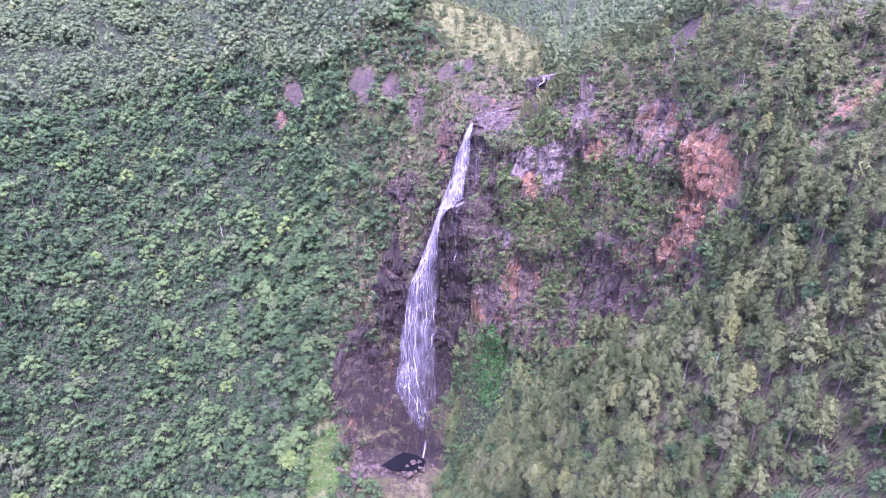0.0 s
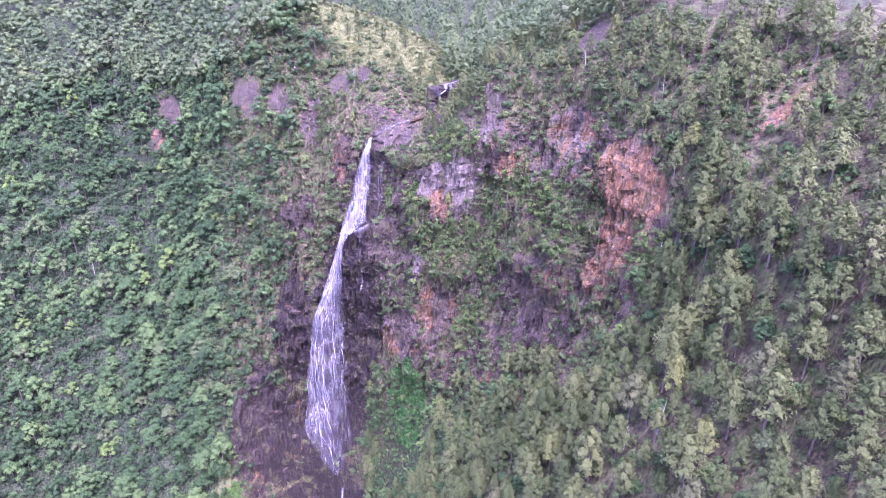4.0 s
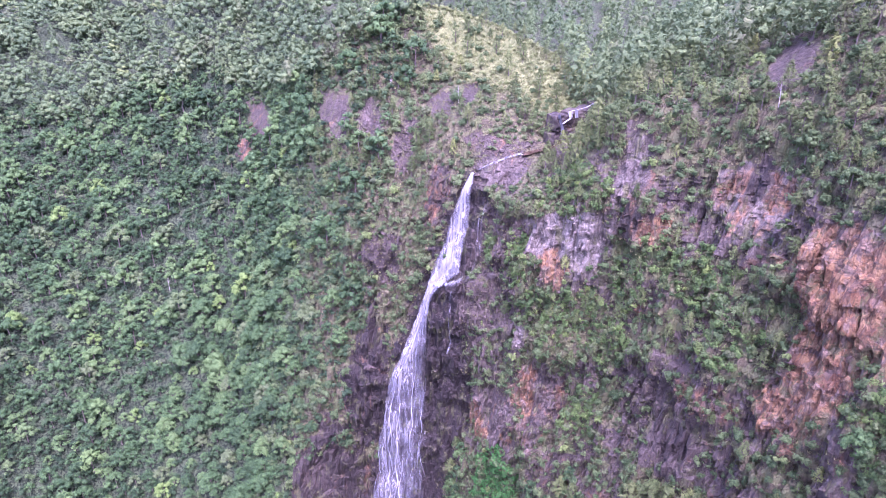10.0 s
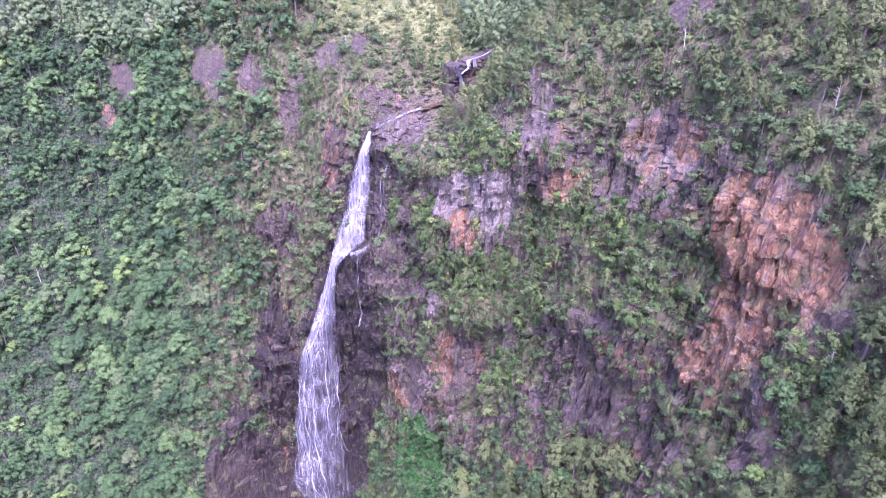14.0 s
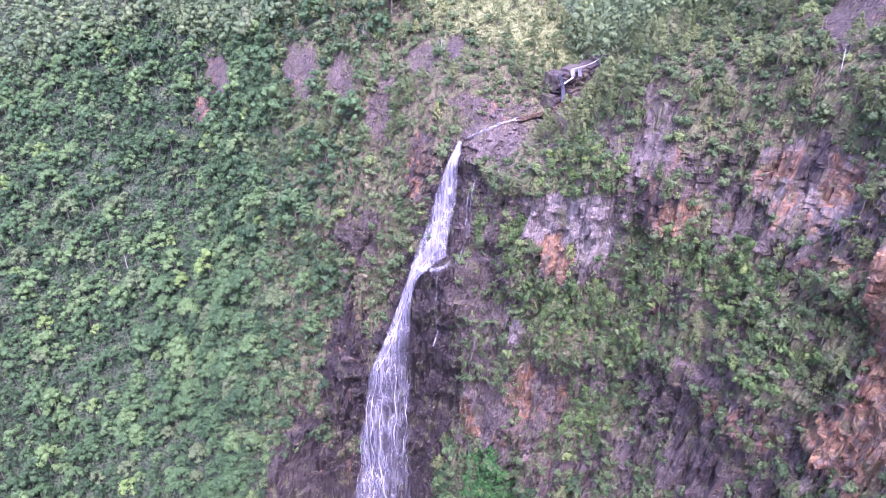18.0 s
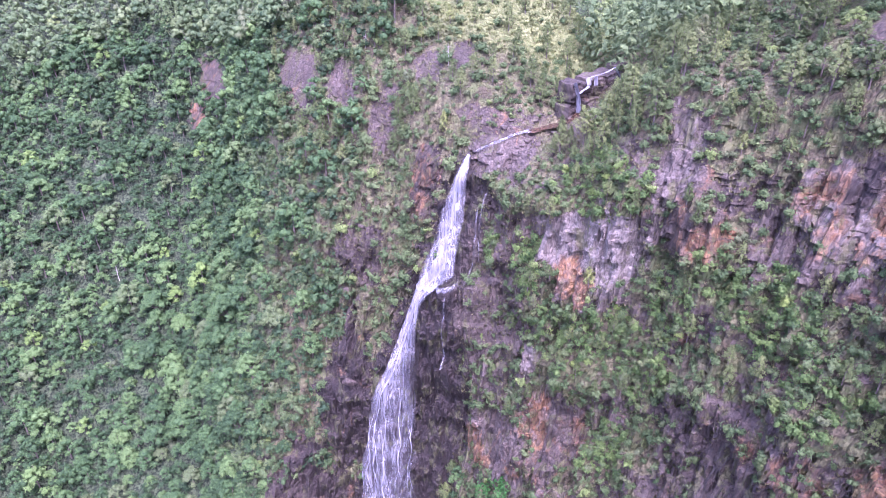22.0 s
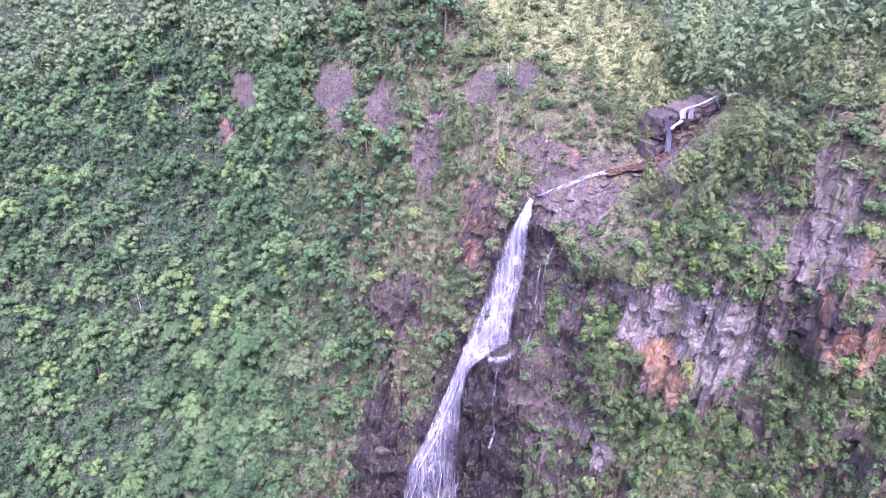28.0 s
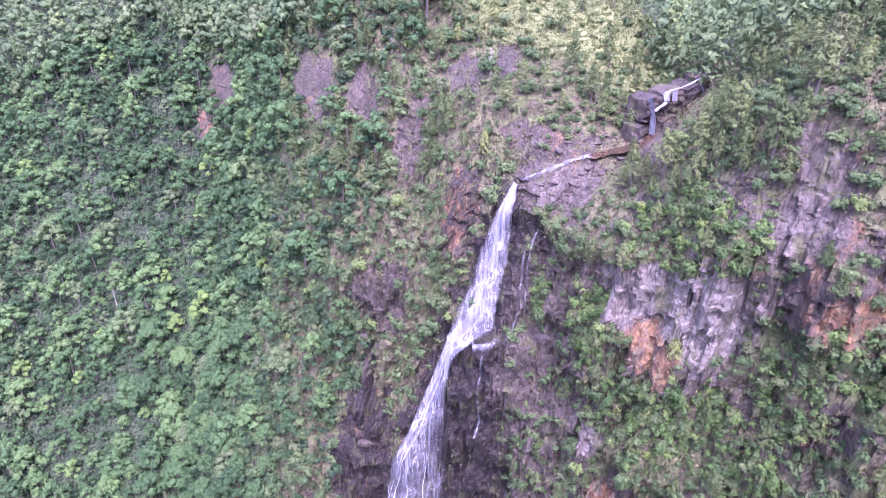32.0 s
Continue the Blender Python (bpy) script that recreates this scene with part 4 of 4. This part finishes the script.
P, b, k = scatter(81, 16000, lambda b, k, x, y, z, rock, lawn: greenness(b, x, y, z), 1.7, (8, 66), (2.6, 6.2))
planted("ledge_bushes", BUSHES, P, scale_of(len(P), 82, 0.6, 1.5), [M_LEDGE, M_BARK], 83, "thick bright green shrubs on the cliff ledges", "bushes")

# small pines rooted on the ledges of the wall
P, b, k = scatter(50, 900, lambda b, k, x, y, z, rock, lawn: np.clip(0.8 - rock, 0, 1), 5.0, (14, 60), (3.7, 5.9))
P = P[:150]
grove("ledge_pine", PINES_MID, P, scale_of(len(P), 51, 0.3, 0.62), [M_PINE, M_BARK], 52, ["small thin pine rooted on a cliff ledge"], "tree", "pines on the cliff ledges")

# low plants below the creepers
P, b, k = scatter(73, 1500, lambda b, k, x, y, z, rock, lawn: 1.0 * (np.hypot(x + 26, y - 289) > 18), 2.0, (48, 66), (1.75, 2.95))
planted("bank_scrub", BUSHES, P, scale_of(len(P), 74, 0.6, 1.15), [M_JUNGLE, M_BARK], 75, "low green bushes on the bank below the creepers", "bushes")

# creepers hanging over the foot of the wall
P, b, k = scatter(53, 3000, lambda b, k, x, y, z, rock, lawn: 1.0 * (np.hypot((b - 55.4) / 4.6, (z - 80) / 21) + 0.5 * (fractal(x / 5, y / 5, z / 6, 2) - 0.5) < 1), 1.15, (49, 62), (2.5, 3.7))
planted("creepers", CREEPER, P, scale_of(len(P), 54, 0.7, 1.1), [M_FERN], 55, "curtain of vivid green creepers at the foot of the wall", "plants")


def snag(seed):
    """A dead, leafless tree."""
    rng = np.random.RandomState(seed)
    wood = [tube([(0, 0, -1), (0.1, 0, 4), (0.3, 0.1, 9)], [0.22, 0.16, 0.04])]
    for i in range(14):
        z = rng.uniform(2.5, 8.5)
        a = rng.uniform(0, 6.3)
        L = rng.uniform(1.0, 2.6) * (1.1 - z / 12)
        d = np.array([math.cos(a), math.sin(a), 0.5])
        wood.append(tube([(0.15, 0, z), np.array([0.15, 0, z]) + 0.55 * L * d, np.array([0.15, 0, z]) + L * (d + np.array([0.25, 0.1, 0.35]))], [0.07, 0.045, 0.015], 3))
    return joined(wood)


SNAGS = [sheet_mesh("dead_tree", *snag(300 + i)[:2], [M_DEAD], True) for i in range(3)]
for i, (b, k, sc) in enumerate(((-5, 4.3, 1.0), (-3, 4.0, 0.8), (55.0, 4.05, 0.45), (47, 3.9, 0.5), (98, 4.1, 0.9), (88, 5.6, 0.8), (80, 6.3, 0.7), (34, 6.0, 0.6), (20, 6.1, 0.7), (110, 5.0, 1.0), (71, 6.2, 0.8), (12, 5.2, 0.7))):
    x, y, z = (float(q) for q in ground_point(b, k))
    ob = tagged(new("dead_tree", SNAGS[i % 3]), "bleached leafless dead tree standing among the green", "dead tree")
    ob.matrix_basis = pose(x, y, z, 4 * math.sin(i), 5 * math.cos(i), 70 * i) @ Matrix.Scale(sc, 4)


# ---- the waterfall ----
FALL_Z = [194, 191, 182, 168, 158, 151, 146, 136, 122, 108, 94, 70, 45, 26, 18]
FALL_B = [66.3, 66.5, 67.0, 67.5, 68.0, 69.6, 70.3, 71.0, 71.8, 72.5, 72.7, 72.9, 73.0, 72.0, 71.5]
FALL_W = [0.3, 0.5, 1.0, 1.5, 1.9, 1.0, 0.75, 0.9, 1.7, 2.8, 3.4, 4.4, 5.1, 3.2, 0.6]


def water_line(zs, offsets, lift):
    """Points down the fall: heights, sideways places from -1 to 1 across its width, metres off the rock."""
    pts = []
    for z, o in zip(zs, offsets):
        b = np.interp(-z, [-q for q in FALL_Z], FALL_B) + o * np.interp(-z, [-q for q in FALL_Z], FALL_W)
        _, r = face_place(b, z)
        pts.append((math.radians(b), r - lift, z))
    p = np.array(pts)
    r = p[:, 1].copy()
    for i in range(1, len(r)):
        r[i] = min(r[i], r[i - 1] + 0.05)
    return np.stack([MIDX + r * np.cos(p[:, 0]), MIDY + r * np.sin(p[:, 0]), p[:, 2]], 1)


def ribbon(lines, thick):
    """A water sheet through neighbouring lines of points."""
    n, m = len(lines), len(lines[0])
    v = np.array(lines).reshape(-1, 3)
    return v, grid_quads(n, m), np.asarray(thick).reshape(-1)


def sheet_part(name, lines, thick, parent, label=""):
    v, f, th = ribbon(lines, thick)
    return part(name, sheet_mesh(name, v, f, [M_FALL], True, [("thick", th)]), parent, label)


waterfall = tagged(new("waterfall"), "tall white waterfall dropping in two leaps down wet black rock", "waterfall")
rng = np.random.RandomState(5)
zs = np.arange(194, 151, -1.5)
across = np.linspace(-1, 1, 13)
upper_leap = sheet_part("upper_leap", [water_line(zs, [a] * len(zs), 1.6) for a in across],
                        [[0.72 - 0.45 * abs(a) ** 4 + 0.12 * math.sin(4 * a + 1) + 0.35 * np.clip((z - 182) / 12, 0, 1) for z in zs] for a in across], waterfall, "dense white upper leap")
zs = np.arange(152, 19, -2.5)
across = np.linspace(-1, 1, 19)
lower_veil = sheet_part("lower_veil", [water_line(zs, [a + 0.06 * math.sin(z * 0.21 + 5 * a) for z in zs], 0.9) for a in across],
                        [[(0.45 + 0.22 * a - 0.32 * abs(a) ** 4) + np.interp(z, [20, 30, 50, 100, 118, 140, 152], [-0.2, -0.1, 0.0, 0.02, 0.1, 0.3, 0.5]) for z in zs] for a in across], waterfall, "thin lacy lower veil")


def strand(zs, offsets, width, thick, lift=1.3):
    """One thread of water, swelling and thinning on its way down."""
    a = water_line(zs, offsets, lift)
    swell = np.sin(np.linspace(0.2, math.pi - 0.1, len(zs))) * (0.75 + 0.35 * np.sin(0.5 * zs + 7 * offsets[0]))
    side = np.array([0.93, -0.35, 0]) * width * swell[:, None]
    sheet_part("strand", [a - side, a + np.array([0.2, -0.5, 0]) * width, a + side], np.array([[0.1], [thick], [0.1]]) * np.ones((3, len(zs))), lower_veil)


# threads down the middle and the open side of the veil
for i in range(18):
    top = rng.choice([150, 132, 118, 108, 96, 84, 70])
    end = max(20, top - rng.uniform(22, 60))
    zs = np.arange(top, end, -2.0)
    o = rng.uniform(-0.85, 0.95) + 0.1 * np.sin(zs * rng.uniform(0.12, 0.3) + rng.uniform(0, 6)) + np.cumsum(rng.normal(0, 0.012, len(zs)))
    strand(zs, np.clip(o, -1.0, 1.0), rng.uniform(0.3, 0.7), rng.uniform(0.35, 0.65))
# the full flow that keeps to the shaded side, and its branches
for o0, o1, top, end, w in ((0.1, 0.75, 151, 96, 0.9), (0.55, 0.8, 150, 100, 0.8), (0.95, 0.72, 97, 52, 0.75), (0.75, 0.4, 100, 40, 0.8), (0.4, 0.15, 108, 24, 0.8), (-0.1, -0.3, 112, 60, 0.55), (0.6, 0.1, 60, 19, 0.8), (0.2, -0.1, 70, 20, 0.7),
                             (-0.75, -0.55, 104, 72, 0.35), (0.9, 0.95, 80, 44, 0.4)):
    zs = np.arange(top, end, -2.0)
    strand(zs, np.linspace(o0, o1, len(zs)) + 0.05 * np.sin(zs * 0.35 + 9 * o0), w, 1.0, 1.5)
# water sliding along the ledge from the foot of the upper leap to the lower one
b = np.linspace(65.2, 70.8, 16)
lip = []
for q in b:
    _, r = face_place(q, 155.6 - 1.5 * (q - 65.5))
    lip.append((MIDX + (r - 0.8) * math.cos(math.radians(q)), MIDY + (r - 0.8) * math.sin(math.radians(q)), 157.4 - 1.5 * (q - 65.5)))
lip = np.array(lip)
full = np.linspace(0.5, 1.2, 16)
sheet_part("ledge_run", [lip + np.array([0.35, 1.1, 0.5]), lip, lip - np.array([-0.1, 0.2, 1.1])], [0.75 * full, full, 0.3 * full], waterfall, "white water sliding along the ledge")
for b0, z0, z1, w in ((64.3, 190, 156, 0.4), (63.7, 186, 163, 0.3), (66.4, 154, 126, 0.4), (70.9, 13, 2, 1.1)):
    zs = np.arange(z0, z1 - 0.1, -2.0)
    pts = []
    for i, z in enumerate(zs):
        b = b0 + 0.15 * math.sin(z * 0.25 + b0) + (z0 - z) * 0.006
        _, r = face_place(b, z)
        pts.append((MIDX + (r - 0.9) * math.cos(math.radians(b)), MIDY + (r - 0.9) * math.sin(math.radians(b)), z))
    a = np.array(pts)
    side = np.array([0.93, -0.35, 0]) * w
    sheet_part("trickle", [a - side, a + np.array([0.1, -0.3, 0]) * w, a + side], np.array([[0.1], [0.9 if w > 1 else 0.42], [0.1]]) * np.ones((3, len(zs))), upper_leap if z0 > 150 else lower_veil)


# ---- pool, creek and upper falls ----
def outline_mesh(name, cx, cy, z, rx, ry, mat, seed, wobble=0.22, n=40):
    """A flat water surface with an uneven shore and a little depth."""
    ph = np.random.RandomState(seed).uniform(0, 6.3, 4)
    bm = bmesh.new()
    ring = []
    for i in range(n):
        a = 2 * math.pi * i / n
        f = 1 + wobble * (0.5 * math.sin(2 * a + ph[0]) + 0.35 * math.sin(3 * a + ph[1]) + 0.25 * math.sin(7 * a + ph[2]))
        ring.append(bm.verts.new((cx + rx * f * math.cos(a), cy + ry * f * math.sin(a), z)))
    face = bm.faces.new(ring)
    low = bmesh.ops.extrude_face_region(bm, geom=[face])
    for v in low["geom"]:
        if isinstance(v, bmesh.types.BMVert):
            v.co.z += 0.02
    me = bpy.data.meshes.new(name)
    me.materials.append(mat)
    bm.to_mesh(me)
    bm.free()
    return me


def ground_z(x, y):
    """Height of the ground under a place."""
    b = math.degrees(math.atan2(y - MIDY, x - MIDX))
    k = np.linspace(0.5, 8.5, 900)
    gx, gy, gz = ground_point(np.full_like(k, b), k)
    r = np.hypot(gx - MIDX, gy - MIDY)
    i = int(np.argmin(np.abs(r - math.hypot(x - MIDX, y - MIDY))))
    return float(gz[i])


tagged(new("plunge_pool", outline_mesh("plunge_pool", -26, 289, 2.1, 16.5, 8.4, M_POOL, 3, 0.24, 64)), "dark still plunge pool at the foot of the fall", "pool", kind="structure")


def rock_mesh(seed, sx, sy, sz, mat, cuts=7):
    """A split, angular boulder: a ball sliced by flat planes and roughened."""
    rg = np.random.RandomState(seed)
    bm = bmesh.new()
    bmesh.ops.create_icosphere(bm, subdivisions=3, radius=1.0)
    planes = [(Vector(rg.normal(0, 1, 3)).normalized(), rg.uniform(0.42, 0.75)) for _ in range(cuts)]
    for v in bm.verts:
        for nrm, d in planes:
            over = v.co.dot(nrm) - d
            if over > 0:
                v.co -= nrm * over * 0.92
        v.co += v.co.normalized() * 0.06 * noise.noise(v.co * 3 + Vector((seed, 0, 0)))
        v.co.x *= sx
        v.co.y *= sy
        v.co.z *= sz
    for v in bm.verts:
        v.co += 0.05 * min(sx, sy, sz) * Vector(noise.cell_vector(v.co * 2.5))
    me = bpy.data.meshes.new("boulder")
    me.materials.append(mat)
    bm.to_mesh(me)
    bm.free()
    return me


BOULDERS = [rock_mesh(200 + i, 1, 0.85, 0.7, M_BOULDER) for i in range(5)]
DARKS = [rock_mesh(220 + i, 1.2, 0.8, 0.6, M_DARKROCK, 9) for i in range(4)]


def boulder(mesh, x, y, z, size, turn, label, group, squash=1.0):
    ob = tagged(new("boulder", mesh), label, "boulder", group)
    ob.matrix_basis = pose(x, y, z, 8 * math.sin(turn), 6 * math.cos(turn), turn) @ Matrix.Diagonal((size, size, size * squash, 1))
    return ob


rng = np.random.RandomState(11)
for i in range(46):
    t = rng.rand()
    x, y = -42 - 16 * t + rng.normal(0, 4), 287 - 22 * t + rng.normal(0, 4)
    if abs(x + 25) < 15 and abs(y - 289) < 7:
        continue
    sz = rng.choice([1.0, 1.5, 2.2, 3.4], p=[0.35, 0.3, 0.2, 0.15])
    boulder(BOULDERS[i % 5], x, y, ground_z(x, y) + 0.25 * sz, sz, rng.uniform(0, 360), "weathered grey-pink boulder beside the plunge pool", "boulders round the pool")
for i in range(54):
    a = math.radians(rng.uniform(165, 350))
    out = rng.choice([1.0, 1.12, 1.28]) + rng.uniform(-0.04, 0.06)
    x, y = -26 + 16.5 * out * math.cos(a), 289 + 8.6 * out * math.sin(a)
    sz = rng.uniform(0.7, 1.7) + (1.0 if i % 9 == 0 else 0.0)
    boulder(BOULDERS[i % 5], x, y, min(2.3, max(ground_z(x, y) + 0.3 * sz, 1.2)), sz, rng.uniform(0, 360), "weathered grey-pink boulder beside the plunge pool", "boulders round the pool")

for x, y, sz in ((-17, 286.5, 2.6), (-13.5, 287.5, 1.7), (-20.5, 284, 1.4)):
    boulder(BOULDERS[int(sz)], x, y, 2.3, sz, 40 * sz, "weathered grey-pink boulder standing in the plunge pool", "boulders round the pool")

# rock steps of the upper falls
def slab_mesh(seed, length, depth, height):
    """A long split block of bedded rock with uneven, stepped faces."""
    bm = bmesh.new()
    bmesh.ops.create_cube(bm, size=1.0)
    bmesh.ops.subdivide_edges(bm, edges=bm.edges[:], cuts=9, use_grid_fill=True)
    for v in bm.verts:
        c = Vector((v.co.x * length, v.co.y * depth, v.co.z * height))
        bed = noise.cell(Vector((c.x * 0.35 + seed, 0.5, c.z * 0.9))) - 0.5
        c.y += 0.9 * bed * (1 if c.y < 0 else 0.2)
        c += 0.45 * noise.noise_vector(c * 0.45 + Vector((seed, 0, 0))) + 0.18 * noise.noise_vector(c * 1.4 + Vector((0, seed, 0)))
        c.z -= 0.25 * abs(c.x / length) * height
        v.co = c
    me = bpy.data.meshes.new("rock_step")
    me.materials.append(M_DARKROCK)
    bm.to_mesh(me)
    bm.free()
    return me


STEP_ALONG, STEP_OUT = Vector((0.824, 0.567, 0)), Vector((0.567, -0.824, 0))
# place along the wall of the step, metres out from it, height of the middle, then length, depth and height
for i, (at, out, z, length, depth, height) in enumerate(((4.4, -3.4, 212.4, 7.5, 6.0, 5.2), (11.6, -3.2, 213.0, 8.0, 6.0, 5.6), (19.0, -3.0, 212.8, 7.0, 6.5, 6.6), (10.5, -1.0, 207.6, 12.0, 5.0, 4.2), (18.8, -0.6, 208.0, 6.5, 4.5, 4.0),
                                                         (1.2, -3.2, 206.6, 4.0, 5.0, 4.0), (5.0, 1.4, 204.4, 5.0, 3.0, 1.5), (24.5, -4.0, 215.4, 6.5, 5.0, 3.6), (13.5, 2.6, 205.2, 6.0, 3.0, 1.6))):
    c = Vector((45.2, 323.6, z)) + STEP_ALONG * at + STEP_OUT * out
    ob = tagged(new("rock_step", slab_mesh(3 * i + 1, length, depth, height)), "dark wet bedded rock step of the upper falls", "rock", "rock steps of the upper falls")
    ob.matrix_basis = pose(c.x, c.y, c.z, 2 * math.sin(3 * i), 3 * math.cos(2 * i), 34.5 + 4 * math.sin(5 * i))


def stream_part(name, points, widths, thick, mat, parent, sag=0.0):
    """A strip of running water along a line."""
    p = np.array(points, float)
    t = np.linspace(0, len(p) - 1, 6 * (len(p) - 1) + 1)
    q = np.stack([np.interp(t, np.arange(len(p)), p[:, c]) for c in range(3)], 1)
    q[:, 2] += sag * np.sin((t % 1) * math.pi)
    w = np.interp(t, np.arange(len(p)), widths)[:, None]
    d = np.gradient(q, axis=0)
    side = np.cross(d, (0, 0, 1.0))
    flat = np.linalg.norm(side, axis=1)[:, None]
    side = np.where(flat > 0.15 * np.linalg.norm(d, axis=1)[:, None], side / (flat + 1e-9), np.array([[1.0, -0.2, 0]]))
    wob = 1 + 0.25 * np.sin(t * 5.1)[:, None]
    lines = [q - side * w * wob, q + np.array([0, 0, 0.12]), q + side * w / wob]
    return part(name, sheet_mesh(name, np.array(lines).reshape(-1, 3), grid_quads(3, len(q)), [mat], True, [("thick", np.full(3 * len(q), thick))]), parent)


upper = tagged(new("upper_falls"), "small white cascades over dark rock steps above the main fall", "waterfall")
drops = (("leap", [(45.2, 323.6, 215.7), (46.0, 324.2, 213.4), (46.8, 324.7, 211.0), (47.7, 325.3, 205.2)], [0.35, 0.45, 0.55, 0.85]),
         ("leap", [(49.9, 326.8, 216.4), (50.0, 326.8, 213.8), (48.4, 325.8, 213.0), (46.9, 324.8, 212.2)], [0.7, 0.55, 0.35, 0.4]),
         ("leap", [(59.4, 333.3, 217.4), (60.8, 334.3, 215.4), (61.8, 335.0, 213.6), (62.1, 335.2, 208.2)], [0.3, 0.3, 0.35, 0.4]),
         ("leap", [(52.2, 328.4, 216.4), (52.3, 328.4, 213.6)], [0.3, 0.35]),
         ("run", [(59.2, 333.1, 218.0), (56.6, 331.4, 217.0), (52.4, 328.5, 216.6), (49.9, 326.8, 216.5)], [0.25, 0.3, 0.3, 0.4]))
for i, (name, points, widths) in enumerate(drops):
    for j in (-1, 0, 1):
        shift = STEP_OUT * (1.3 + 0.25 * j) + STEP_ALONG * 0.3 * j * math.cos(2 * i + j)
        stream_part(name, [(x + shift.x, y + shift.y, z + 0.1 * j) for x, y, z in points], [w * (0.8 + 0.3 * math.sin(3 * i + 5 * j)) for w in widths], 0.85 + 0.1 * j, M_FALL, upper)
creek = tagged(new("creek"), "shallow brown creek running over bare rock to the lip", "stream", kind="structure")
bed = [(48.5, 324.0), (44, 322.8), (39, 324.4), (33, 323.6), (28, 321.8), (22, 320.4), (16.5, 321.5)]
line = [(x, y, ground_z(x, y) + 0.4) for x, y in bed]
stream_part("shallows", [(x, y, z - 0.3) for x, y, z in line[:4]], [2.0, 3.4, 3.2, 1.8], 0.0, M_STREAM, creek)
for j, (dy, w, th) in enumerate(((0.0, 0.9, 0.6), (0.9, 0.6, 0.45), (-1.1, 0.55, 0.4))):
    stream_part("rapids", [(x + 0.4 * j, y + dy * math.sin(1.7 * i + j), z - 0.02 * j) for i, (x, y, z) in enumerate(line[3:])], [0.7 * w, 1.2 * w, 0.8 * w, 0.6 * w], th, M_FALL, creek)
for i in range(16):
    x, y = rng.uniform(18, 48), 0
    y = np.interp(x, [16, 22, 28, 33, 39, 49], [321.5, 320.4, 321.8, 323.6, 324.4, 324.0]) + rng.choice([-1, 1]) * rng.uniform(1.8, 5)
    sz = rng.uniform(0.5, 1.5)
    boulder(BOULDERS[i % 5], x, y, ground_z(x, y) + 0.2 * sz, sz, rng.uniform(0, 360), "pale creek boulder on the rock shelf", "boulders in the creek", 0.7)

# blocks of bare rock standing out of the wall
for i, (b, z, sz) in enumerate(((54.9, 148, 2.6), (61.5, 160, 2.2), (64.6, 120, 2.2), (63.5, 80, 2.6), (78.5, 110, 2.6), (81.0, 78, 3.0), (84.5, 56, 2.8), (80.5, 40, 3.0), (87.0, 30, 2.6), (79.5, 140, 2.4),
                                (62.0, 45, 2.6), (66.0, 30, 2.4), (77.5, 60, 2.4), (82.5, 22, 2.8))):
    _, r = face_place(b, z, 1.9, 6.2)
    ob = tagged(new("rock_outcrop", (BOULDERS if i == 0 else DARKS)[i % 4]), "jagged block of rock standing out of the cliff", "rock", "rock outcrops on the cliff")
    ob.matrix_basis = pose(MIDX + (r + 1.0) * math.cos(math.radians(b)), MIDY + (r + 1.0) * math.sin(math.radians(b)), z, 6 * math.sin(i), 9 * math.cos(i), b + 90 + 12 * math.sin(5 * i)) @ Matrix.Diagonal((sz * 1.1, sz * 0.6, sz * 1.15, 1))
